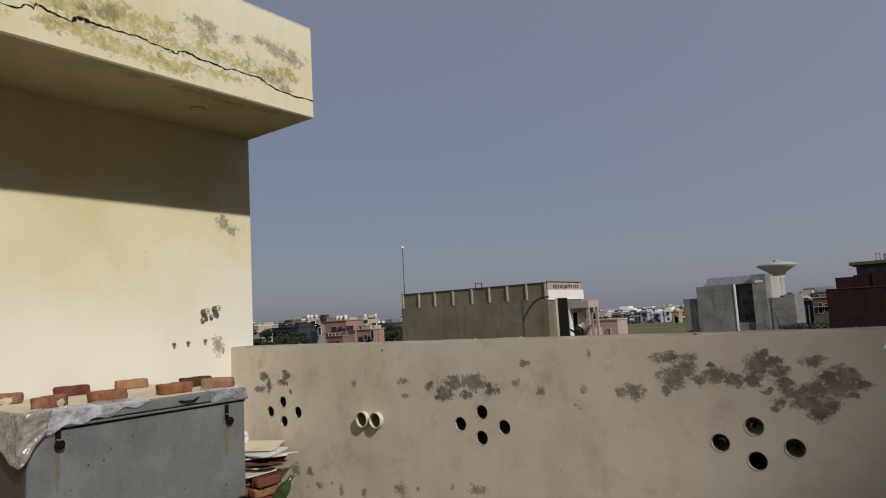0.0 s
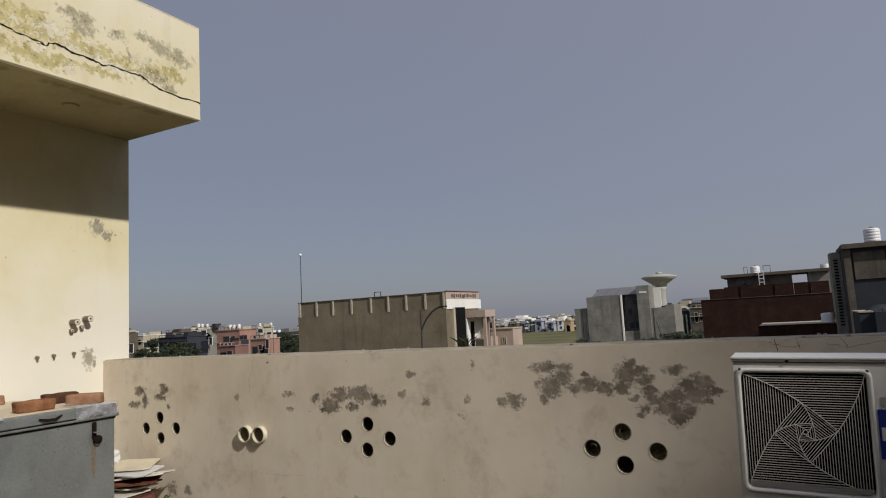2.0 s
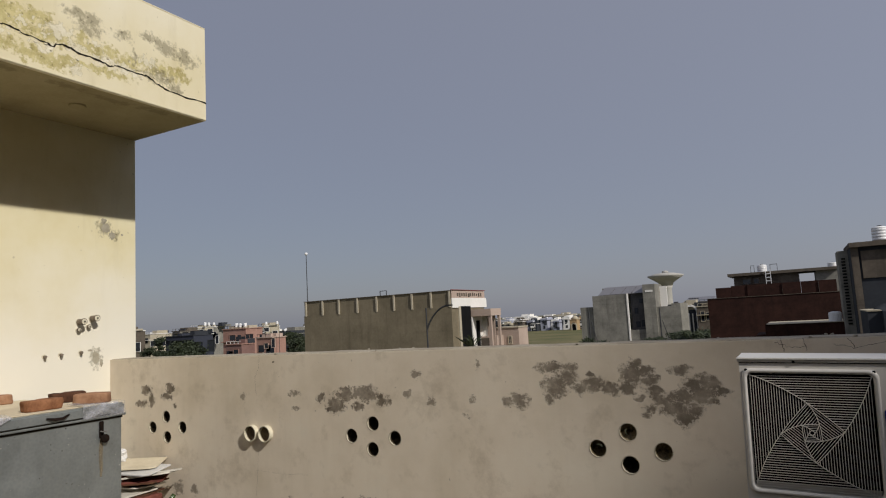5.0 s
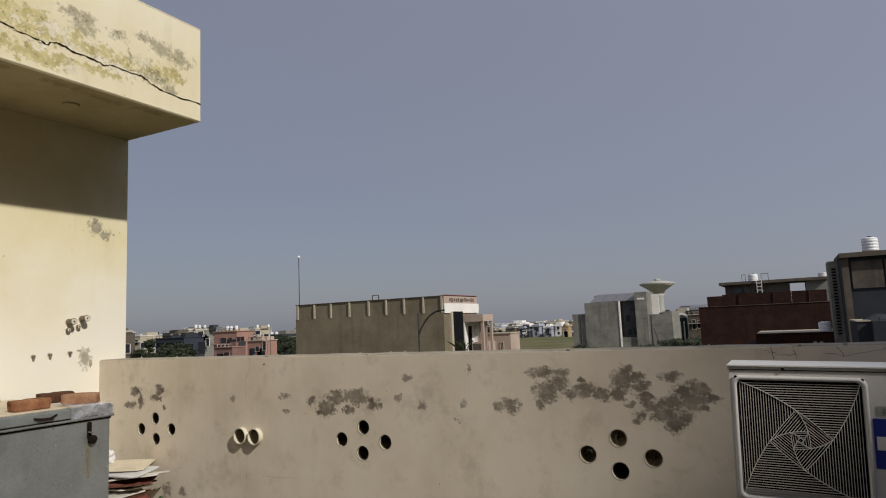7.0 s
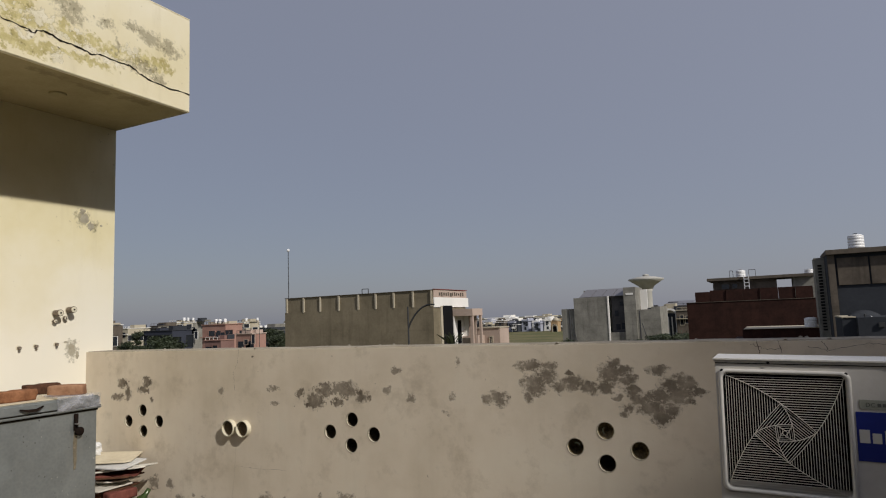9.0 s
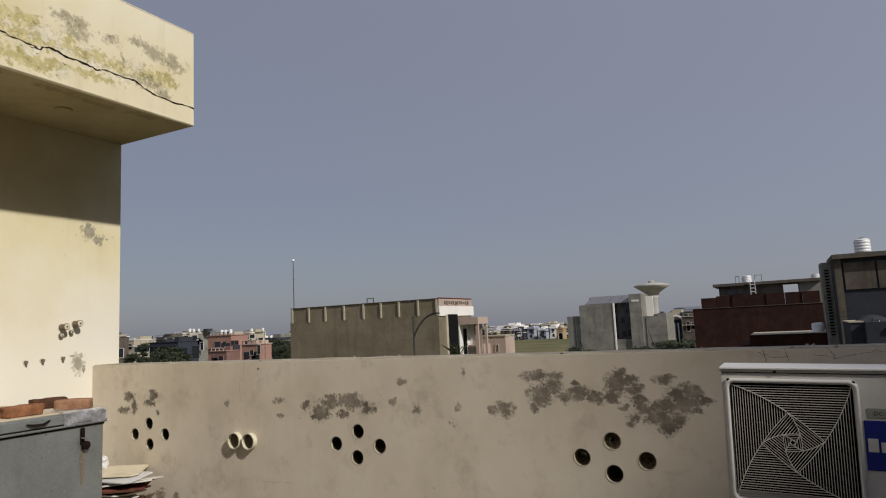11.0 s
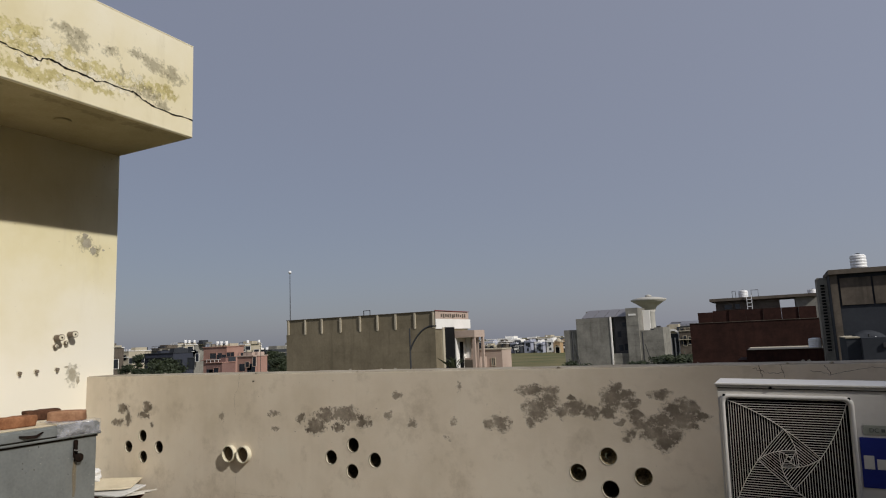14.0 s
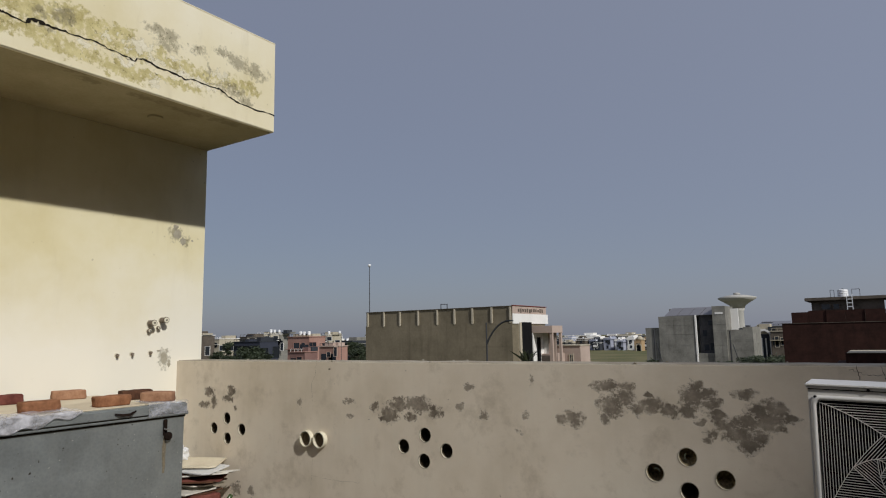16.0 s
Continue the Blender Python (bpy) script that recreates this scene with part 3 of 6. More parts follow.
# loose plaster lips along the crack
lip = bmesh.new()
for i in range(16):
    y = rnd.uniform(2.7, 3.9)
    z = 3.49 + rnd.uniform(-0.05, 0.09)
    w, h = rnd.uniform(0.006, 0.020), rnd.uniform(0.005, 0.012)
    ring = [lip.verts.new((FX + 0.002 + rnd.uniform(0, 0.006), y + math.cos(a) * w * rnd.uniform(0.5, 1), z + math.sin(a) * h * rnd.uniform(0.5, 1))) for a in (0.2, 1.3, 2.2, 3.1, 4.2, 5.3)]
    lip.faces.new(ring)
part("plaster_flakes", lip, mottled("flaked_plaster", (0.70, 0.62, 0.42), (0.82, 0.76, 0.60), 20.0, 60.0), canopy, "loose pale plaster flakes")

# parapet, pierced by pipes
HOLES = [(-4.185, 0.797), (-4.024, 0.883), (-3.840, 0.806), (-4.014, 0.727), (-2.223, 0.800), (-2.050, 0.883), (-1.886, 0.797), (-2.059, 0.721),
         (-0.597, 0.792), (-0.430, 0.882), (-0.258, 0.789), (-0.430, 0.715)]
STUBS = [(-3.10, 0.790), (-2.965, 0.790)]
R_IN, R_OUT = 0.0445, 0.0485


def pierced_wall(x0, x1, z0, z1, y0, y1, centres, r, n=24):
    """A wall with round holes right through it: square cells round the holes, plain strips between them."""
    bm = bmesh.new()
    c = 0.075
    merged = []
    for cx, cz in sorted(centres):
        merged.append((cx - c, cx + c, cx, cz))
    faces = []

    def quad(a, b, za, zb):
        if b - a > 1e-6 and zb - za > 1e-6:
            faces.append((a, b, za, zb))
    xs = sorted({x0, x1, *(m[0] for m in merged), *(m[1] for m in merged)})
    for a, b in zip(xs, xs[1:]):
        mid = (a + b) / 2
        cuts = [(cz, cx) for _, _, cx, cz in merged if cx - c < mid < cx + c]
        z = z0
        for cz, cx in sorted(cuts):
            quad(a, b, z, cz - c)
            z = cz + c
        quad(a, b, z, z1)
    for y, flip in ((y0, False), (y1, True)):
        for a, b, za, zb in faces:
            vs = [bm.verts.new(p) for p in ((a, y, za), (b, y, za), (b, y, zb), (a, y, zb))]
            bm.faces.new(vs[::-1] if flip else vs)
        for cx, cz in centres:
            ring, square = [], []
            for i in range(n):
                t = i / n * math.tau
                u, w = math.cos(t), math.sin(t)
                k = c / max(abs(u), abs(w))
                ring.append(bm.verts.new((cx + u * r, y, cz + w * r)))
                square.append(bm.verts.new((cx + u * k, y, cz + w * k)))
            for i in range(n):
                j = (i + 1) % n
                vs = [square[i], square[j], ring[j], ring[i]]
                bm.faces.new(vs[::-1] if flip else vs)
    for cx, cz in centres:
        a = [(cx + math.cos(i / n * math.tau) * r, cz + math.sin(i / n * math.tau) * r) for i in range(n)]
        for i in range(n):
            p, q = a[i], a[(i + 1) % n]
            bm.faces.new([bm.verts.new(v) for v in ((p[0], y0, p[1]), (q[0], y0, q[1]), (q[0], y1, q[1]), (p[0], y1, p[1]))])
    for vs in (((x0, y0, z1), (x1, y0, z1), (x1, y1, z1), (x0, y1, z1)), ((x0, y0, z0), (x0, y1, z0), (x1, y1, z0), (x1, y0, z0)),
               ((x1, y0, z0), (x1, y1, z0), (x1, y1, z1), (x1, y0, z1)), ((x0, y0, z0), (x0, y0, z1), (x0, y1, z1), (x0, y1, z0))):
        bm.faces.new([bm.verts.new(v) for v in vs])
    bmesh.ops.remove_doubles(bm, verts=bm.verts, dist=0.0004)
    bmesh.ops.recalc_face_normals(bm, faces=bm.faces)
    return bm


parapet = structure("wall_parapet", pierced_wall(WALL_X, 6.5, 0.0, TOP, EDGE_Y, 4.23, HOLES, R_OUT), M_PARAPET,
                    "beige plastered parapet wall with grey worn spots and pipe holes", "wall")


def sleeve(cx, cz, out, parent):
    bm = bmesh.new()
    n = 24
    prof = [(R_IN, 0.0), (R_OUT - 0.0008, 0.0), (R_OUT - 0.0008, 0.225 + out), (R_IN, 0.225 + out)]
    rings = [[bm.verts.new((cx + math.cos(i / n * math.tau) * r, EDGE_Y - out + d, cz + math.sin(i / n * math.tau) * r)) for i in range(n)] for r, d in prof]
    for a, b in zip(rings, rings[1:] + rings[:1]):
        for i in range(n):
            bm.faces.new((a[i], a[(i + 1) % n], b[(i + 1) % n], b[i]))
    bmesh.ops.recalc_face_normals(bm, faces=bm.faces)
    return part("pipe_sleeve", bm, M_OLDPVC, parent, smooth=False)


M_FILM_SCRAP = mottled("pale_green_plastic", (0.20, 0.25, 0.18), (0.42, 0.46, 0.38), 60.0, 150.0, 0.3)
M_STRAW = mottled("dry_straw_mud", (0.06, 0.045, 0.025), (0.36, 0.29, 0.17), 60.0, 150.0)
M_MUD = mottled("old_mud", (0.022, 0.017, 0.012), (0.085, 0.066, 0.040), 25.0, 90.0)
for k, (cx, cz) in enumerate(HOLES):
    s = sleeve(cx, cz, 0.0015, parapet)
    bm = bmesh.new()
    n = 20
    depth = EDGE_Y + 0.040 + 0.015 * (k % 3) - (0.012 if k in (9, 10) else 0)
    mid = bm.verts.new((cx, depth + 0.05, cz))
    r_mud = R_IN - 0.0012
    ring = [bm.verts.new((cx + math.cos(i / n * math.tau) * r_mud, depth + 0.02 - 0.02 * rnd.random() - (0.02 if i > 10 else 0), cz + math.sin(i / n * math.tau) * r_mud)) for i in range(n)]
    lipr = [bm.verts.new((cx + math.cos(i / n * math.tau) * (R_IN - 0.0004), EDGE_Y + 0.006 + 0.010 * rnd.random(), cz + math.sin(i / n * math.tau) * (R_IN - 0.0004))) for i in range(n)]
    for i in range(n):
        bm.faces.new((lipr[i], lipr[(i + 1) % n], ring[(i + 1) % n], ring[i]))
    for i in range(n):
        bm.faces.new((mid, ring[i], ring[(i + 1) % n]))
    part("mud_plug", bm, M_STRAW if k in (8, 9, 10) else M_MUD, s, "dry straw and mud in the pipe" if k in (8, 9, 10) else "dark dried mud inside the pipe")
for (cx, cz), turn in ((HOLES[8], 0.4), (HOLES[9], 2.0)):
    bent = [Vector((cx + math.cos(turn + k * 0.35) * 0.022, EDGE_Y + 0.020 + 0.004 * k, cz - 0.006 + math.sin(turn + k * 0.35) * 0.022)) for k in range(7)]
    scrap = solid("plastic_scrap", ribbon(bent, [0.003, 0.008, 0.010, 0.009, 0.011, 0.007, 0.003], (0, -1, 0.2)), M_FILM_SCRAP, "crumpled bit of pale plastic stuffed into a pipe hole", "litter", "litter in the pipe holes")
    thick = scrap.modifiers.new("thick", "SOLIDIFY")
    thick.thickness = 0.001
for cx, cz in STUBS:
    bm = bmesh.new()
    n = 28
    prof = [(0.051, 0.0), (0.057, 0.0), (0.057, 0.10), (0.051, 0.10)]
    rings = [[bm.verts.new((math.cos(i / n * math.tau) * r, d, math.sin(i / n * math.tau) * r)) for i in range(n)] for r, d in prof]
    for a, b in zip(rings, rings[1:]):
        for i in range(n):
            bm.faces.new((a[i], a[(i + 1) % n], b[(i + 1) % n], b[i]))
    bm.faces.new(rings[-1])
    bmesh.ops.recalc_face_normals(bm, faces=bm.faces)
    stub = solid("pipe_stub", bm, M_PVC, "short cream plastic pipe end stuck through the parapet", "pipe", "pipe ends in the parapet")
    stub.location = (cx, EDGE_Y - 0.034, cz)
    part("plug", tube((0, 0.026, 0), (0, 0.094, 0), 0.0508, n=28), mottled("brown_mud", (0.06, 0.043, 0.026), (0.16, 0.12, 0.075), 30.0, 90.0), stub, "brown mud inside")
# hairline cracks
M_HAIR = plain("dusty_crack", (0.10, 0.08, 0.06), 1.0)
for knots, w in (([(-3.02, 0, 1.34), (-3.03, 0, 1.25), (-3.07, 0, 1.18), (-3.06, 0, 1.05)], 0.0012), ([(0.33, 0, 1.345), (0.335, 0, 1.28)], 0.0028),
                 ([(0.42, 0, 1.345), (0.43, 0, 1.28)], 0.0028), ([(0.30, 0, 1.325), (0.36, 0, 1.30), (0.43, 0, 1.30)], 0.0018),
                 ([(0.54, 0, 1.31), (0.62, 0, 1.29), (0.70, 0, 1.305), (0.78, 0, 1.32), (0.9, 0, 1.31)], 0.0018), ([(0.60, 0, 1.335), (0.62, 0, 1.29)], 0.0028),
                 ([(-3.05, 0, 0.66), (-3.07, 0, 0.45), (-3.1, 0, 0.2)], 0.0008),
                 ([(-3.07, 0, 0.53), (-2.8, 0, 0.52), (-2.6, 0, 0.53)], 0.0007)):
    knots = [(x, EDGE_Y - 0.0005, z) for x, _, z in knots]
    pts = jagged(knots, 6, 0.006, (0.7, 0, 0.7), rnd)
    part("crack", ribbon(pts, [w * rnd.uniform(0.4, 1.2) for _ in pts], (0, -1, 0)), M_HAIR, parapet, "fine dark crack")

# thin darker skin added along the parapet top to tone down its sunlit face
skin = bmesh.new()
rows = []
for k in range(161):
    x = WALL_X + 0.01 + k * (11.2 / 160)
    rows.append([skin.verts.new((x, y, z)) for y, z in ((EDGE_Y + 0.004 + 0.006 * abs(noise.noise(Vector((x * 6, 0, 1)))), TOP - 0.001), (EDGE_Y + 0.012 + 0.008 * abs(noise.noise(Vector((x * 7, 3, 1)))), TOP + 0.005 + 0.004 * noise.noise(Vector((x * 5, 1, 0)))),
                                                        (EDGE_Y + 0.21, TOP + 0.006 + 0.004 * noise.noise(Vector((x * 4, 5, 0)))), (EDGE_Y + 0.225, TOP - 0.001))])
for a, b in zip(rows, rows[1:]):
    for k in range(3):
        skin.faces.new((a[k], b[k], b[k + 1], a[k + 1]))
part("coping", skin, mottled("dimmed_top", (0.26, 0.225, 0.17), (0.44, 0.39, 0.31), 5.0, 50.0), parapet, "thin added skin that dims the sunlit top")

# crumbs of mortar along the parapet top
for k in range(16):
    bm = bmesh.new()
    bmesh.ops.create_icosphere(bm, subdivisions=2, radius=rnd.uniform(0.006, 0.014))
    for v in bm.verts:
        v.co *= 0.8 + 0.5 * noise.noise(v.co * 90 + Vector((k, 0, 0)))
        v.co.z *= 0.7
    part("mortar_crumb", bm, M_GREYPATCH, parapet, "", (rnd.uniform(-4.4, 1.2), rnd.choice((4.015, 4.2, 4.21)), TOP + 0.008))

# pipe caps and holes on the house wall
M_OUTLET = mottled("brown_brass", (0.10, 0.075, 0.055), (0.26, 0.21, 0.16), 60.0, 150.0, 0.5, 0.3)
M_GALV = mottled("dull_galvanised", (0.16, 0.145, 0.13), (0.34, 0.31, 0.27), 40.0, 120.0, 0.5, 0.5)
for y, z in ((3.725, 1.665), (3.835, 1.69), (3.715, 1.60), (3.80, 1.625)):
    big = z > 1.64
    cap = thing("water_outlet", "small capped water pipe on the cream wall", "pipe", pose(WALL_X, y, z), "capped pipes on the wall")
    e = 0.068 if big else 0.022
    part("collar", tube((-0.02, 0, 0), (0.004, 0, 0), 0.027 if big else 0.018, n=20), M_PVC, cap, "cream collar")
    part("stem", tube((0.008, 0, 0), (e, 0, 0), 0.024 if big else 0.014, n=18), M_OUTLET, cap, "dull brown metal stem")
    part("rim", tube((e, 0, 0), (e + 0.008, 0, 0), 0.027 if big else 0.017, n=18), M_OUTLET, cap, "brown grey rim")
    part("plug", tube((e + 0.008, 0, 0), (e + 0.011, 0, 0), 0.022 if big else 0.013, n=18), M_PVC, cap, "cream plastic plug")
    part("stud", tube((e + 0.011, 0, 0), (e + 0.017, 0, 0), 0.006, n=8), M_RUST if big else M_GALV, cap)
for y, z in ((3.45, 1.405), (3.577, 1.411), (3.738, 1.418)):
    cap = thing("water_outlet", "short rusty pipe end in the cream wall", "pipe", pose(WALL_X, y, z), "pipe ends in the wall")
    part("collar", tube((-0.02, 0, 0), (0.003, 0, 0), 0.018, n=16), M_PVC, cap)
    part("stem", tube((0.003, 0, 0), (0.030, 0, 0), 0.010, n=12), M_OUTLET, cap, "rusty iron stem")
    part("spout", tube((0.024, 0, 0.004), (0.028, -0.002, -0.013), 0.009, n=10), M_OUTLET, cap, "short bent spout")


M_BARE = mottled("weathered_bare_plaster", (0.30, 0.27, 0.20), (0.46, 0.42, 0.33), 22.0, 90.0)


def patch(name, y, z, w, h, seed):
    r = random.Random(seed)
    bm = bmesh.new()
    n = 26
    ring = [bm.verts.new((WALL_X + 0.002, y + math.cos(i / n * math.tau) * w * r.uniform(0.55, 1.1), z + math.sin(i / n * math.tau) * h * r.uniform(0.55, 1.1))) for i in range(n)]
    bm.faces.new(ring)
    return part(name, bm, M_BARE, bpy.data.objects["wall_house"], "bare grey plaster spot")


for i, s in enumerate(((3.96, 2.46, 0.045, 0.055), (4.02, 2.40, 0.035, 0.04), (3.94, 2.52, 0.03, 0.03), (4.11, 2.415, 0.014, 0.01), (3.87, 1.37, 0.035, 0.06), (3.92, 1.32, 0.02, 0.035), (3.9, 1.70, 0.015, 0.012), (3.82, 1.43, 0.02, 0.01))):
    patch("bare_plaster", *s, i + 3)

# ---- steel trunk with bricks on its lid ----
TX0, TX1, TY0, TY1 = -4.68, -3.57, 1.94, 3.30
TZ0, TZL, TZ1 = 0.36, 1.005, 1.095
trunk = thing("steel_trunk", "large galvanised steel storage trunk with rusty latches", "trunk", pose(TX1, TY0, 0))
w, l = TX1 - TX0, TY1 - TY0
part("body", box(-w, 0, 0, l, TZ0, TZL + 0.02, 0.006), M_STEEL, trunk, "dull galvanised sheet body")
part("lid", box(-w - 0.01, 0.014, -0.014, l + 0.014, TZL + 0.022, TZ1, 0.010), M_STEEL, trunk, "galvanised lid")
part("lid_lip", box(-w - 0.01, 0.020, -0.020, l + 0.020, TZL + 0.008, TZL + 0.022, 0.004), M_STEEL, trunk)
# Black strips laid where shade falls under the lid and its lip.
part("seam", box(-w, 0.0035, -0.0035, l + 0.0035, TZL - 0.006, TZL + 0.008), M_CRACK, trunk, "black strip for the shade under the lid")
part("seam", box(-w, 0.0165, -0.0165, l + 0.0165, TZL + 0.0222, TZL + 0.0275), M_CRACK, trunk, "black strip for the shade line above the lip")
# Dark panel added over the end face, putting its shade into colour.
part("end_shade", box(-w + 0.004, -0.012, -0.006, 0.0, TZ0 + 0.002, TZL - 0.006, 0.002), mottled("shaded_end_brown", (0.055, 0.042, 0.034), (0.10, 0.080, 0.065), 5.0, 40.0), trunk, "added dark panel for the shaded end")
part("lid_board", box(-w + 0.01, -0.03, 0.01, l - 0.02, TZ1, TZ1 + 0.008, 0.003), M_SHEET, trunk, "dusty board on the lid")
part("base_rail", box(-w, 0.008, 0, l, TZ0 - 0.03, TZ0, 0.004), M_RUST, trunk, "rusty base rail")
for y in (0.06, l - 0.06):
    for x in (-0.06, -w + 0.06):
        part("leg", box(x - 0.03, x + 0.03, y - 0.03, y + 0.03, 0.0, TZ0 - 0.03, 0.004), M_RUST, trunk, "rusty iron leg")
for y, z, drop in ((0.15, 0.965, 0.02), (1.215, 0.945, 0.055)):
    latch = part("latch", box(0.0, 0.010, y - 0.015, y + 0.015, z - drop, z + 0.05, 0.004), M_RUST, trunk, "rusty hasp")
    part("staple", add_tube(tube((0.010, y - 0.010, z - 0.012), (0.034, y - 0.010, z - 0.012), 0.004), (0.034, y - 0.014, z - 0.012), (0.034, y + 0.014, z - 0.012), 0.004), M_GREYIRON, latch, "bare grey staple")
    lock = part("padlock", lathe([(0.008, 0.0), (0.023, 0.002), (0.027, 0.008), (0.027, 0.018), (0.021, 0.024), (0.005, 0.025)], 20), M_RUST, latch, "black rusty padlock")
    lock.matrix_basis = pose(0.012, y + (0.0 if drop < 0.03 else 0.012), z - 0.026 - drop * 0.6, 0, 90, 0)
    pts = [Vector((0.0015, y + rnd.uniform(-0.003, 0.003), z - 0.05 - i * 0.035)) for i in range(8)]
    part("rust_run", ribbon(pts, [0.018, 0.024, 0.026, 0.026, 0.024, 0.022, 0.019, 0.014], (1, 0, 0)), M_RUSTRUN, trunk, "rust-yellow run down the steel")
# a lifted latch plate on the lid
part("bent_tab", ribbon([(0.018, 0.86, TZ1 - 0.030), (0.034, 0.90, TZ1 - 0.040), (0.036, 0.95, TZ1 - 0.040), (0.018, 1.0, TZ1 - 0.022)], [0.010, 0.018, 0.016, 0.008], (1, 0, 0.5)), M_RUST, trunk, "bent rusty tab")


def brick_mesh(seed):
    """A hand-moulded brick with worn, rounded edges and a slightly uneven body."""
    bm = bmesh.new()
    bmesh.ops.create_cube(bm, size=2.0)
    bmesh.ops.subdivide_edges(bm, edges=bm.edges[:], cuts=5, use_grid_fill=True)
    half = Vector((0.108, 0.051, 0.034))
    for v in bm.verts:
        c = v.co
        n8 = (abs(c.x) ** 15 + abs(c.y) ** 12 + abs(c.z) ** 12) ** (1 / 12.5)
        p = Vector((c.x / n8 * half.x, c.y / n8 * half.y, c.z / n8 * half.z))
        p += p.normalized() * 0.008 * noise.noise(p * 24 + Vector((seed * 3.7, 0, 0)))
        v.co = p + Vector((0, 0, half.z - 0.001))
    for f in bm.faces:
        f.smooth = True
    return bm


for i, (x, y, a, tone) in enumerate(((-4.50, 2.14, 60, "red"), (-3.88, 2.17, 126, "red"), (-4.55, 2.58, 78, "maroon"), (-3.80, 2.47, 88, "orange"), (-4.52, 2.99, 75, "pale"),
                                     (-3.72, 2.87, 86, "orange"), (-4.02, 3.21, 80, "burnt"), (-3.70, 3.18, 42, "pale"))):
    b = solid("brick", brick_mesh(i), M_BRICKS[tone], "worn %s fired brick lying on the trunk lid" % tone, "brick", "bricks on the trunk")
    b.matrix_basis = pose(x, y, TZ1 + 0.008, 0, 0, a)
    if tone == "red":
        clod = bmesh.new()
        bmesh.ops.create_icosphere(clod, subdivisions=3, radius=0.03)
        for v in clod.verts:
            v.co = Vector((v.co.x * 1.3, v.co.y * 0.25, v.co.z * 0.7)) * (1 + 0.5 * noise.noise(v.co * 60))
        part("mortar", clod, M_SHEET, b, "dried mortar stuck on the brick", (0.03, -0.050, 0.022))


def sheet(name, label, nx, ny, f, mat):
    bm = bmesh.new()
    g = [[bm.verts.new(f(i / nx, j / ny)) for j in range(ny + 1)] for i in range(nx + 1)]
    for i in range(nx):
        for j in range(ny):
            bm.faces.new((g[i][j], g[i + 1][j], g[i + 1][j + 1], g[i][j + 1])).smooth = True
    ob = solid(name, bm, mat, label, "plastic sheet")
    s = ob.modifiers.new("thick", "SOLIDIFY")
    s.thickness = 0.0015
    return ob


def film_material(name, tint, clear, rough, crumple=0.9, fold=16.0):
    m, nt, p, pos = start_mat(name, rough)
    n = noise_node(nt, pos, 9.0, 6.0)
    c = ramp_node(nt, n, [(0.35, tuple(v * 0.75 for v in tint)), (0.65, tint)])
    nt.links.new(c, p.inputs["Base Color"])
    nt.links.new(mth(nt, "MULTIPLY_ADD", mth(nt, "SUBTRACT", n, 0.5), 1.6, clear, clamp=True), p.inputs["Alpha"])
    p.inputs["Specular IOR Level"].default_value = 0.9
    bump(nt, p, noise_node(nt, pos, fold, 2.0, 0.45), crumple, 0.05)
    return m


M_FILM = film_material("clear_film", (0.72, 0.71, 0.75), 0.40, 0.10, 0.75, 15.0)
M_FILM2 = film_material("dusty_film", (0.45, 0.41, 0.355), 0.55, 0.20, 0.8, 13.0)


def front_drape(u, v):
    y = 2.00 + u * 0.60
    wob = noise.noise(Vector((y * 9, v * 4, 0))) * 0.015
    hang = (0.115 - 0.095 * u) + 0.030 * noise.noise(Vector((y * 8, 2, 5))) + 0.014 * math.sin(u * 23)
    over = 0.20 + 0.06 * noise.noise(Vector((y * 6, 8, 1)))
    if v < 0.5:
        return Vector((TX1 - over * (1 - v * 2) + 0.018, y, TZ1 + 0.014 + abs(wob)))
    k = (v - 0.5) * 2
    return Vector((TX1 + 0.024 + abs(wob) * k, y, TZ1 + 0.012 - max(0.012, hang) * k))


def corner_drape(u, v):
    wob = noise.noise(Vector((u * 5, v * 4, 3))) * 0.03 * v
    drop = (0.235 * math.exp(-((u - 0.62) / 0.34) ** 2) + 0.05 + 0.03 * noise.noise(Vector((u * 9, 1, 1)))) * v
    flare = 0.02 + 0.05 * v * (1 - 0.5 * v)
    if u < 0.68:
        x, y = TX1 - 0.55 + u / 0.68 * 0.58, TY0 - flare
    else:
        x, y = TX1 + 0.03, TY0 - flare + (u - 0.68) / 0.32 * 0.13
    return Vector((x + wob, y - abs(wob), TZ1 + 0.024 - drop))


def end_drape(u, v):
    y = 3.02 + u * 0.29
    d = v * 0.28
    wob = abs(noise.noise(Vector((y * 11, v * 4, 7)))) * 0.012
    if d < 0.18:
        return Vector((TX1 - 0.17 + d + 0.01, y, TZ1 + 0.013 + wob))
    return Vector((TX1 + 0.020 + wob, y, TZ1 + 0.012 - (d - 0.18) * 0.85))


sheet("plastic_sheet", "clear crumpled plastic sheet over the edge of the trunk lid", 40, 24, front_drape, M_FILM)
sheet("plastic_sheet", "dusty plastic sheet hanging over the trunk corner", 30, 24, corner_drape, M_FILM2)
sheet("plastic_sheet", "clear plastic strip over the end of the lid", 24, 20, end_drape, film_material("thin_clear_film", (0.62, 0.62, 0.66), 0.22, 0.08, 0.8, 12.0))

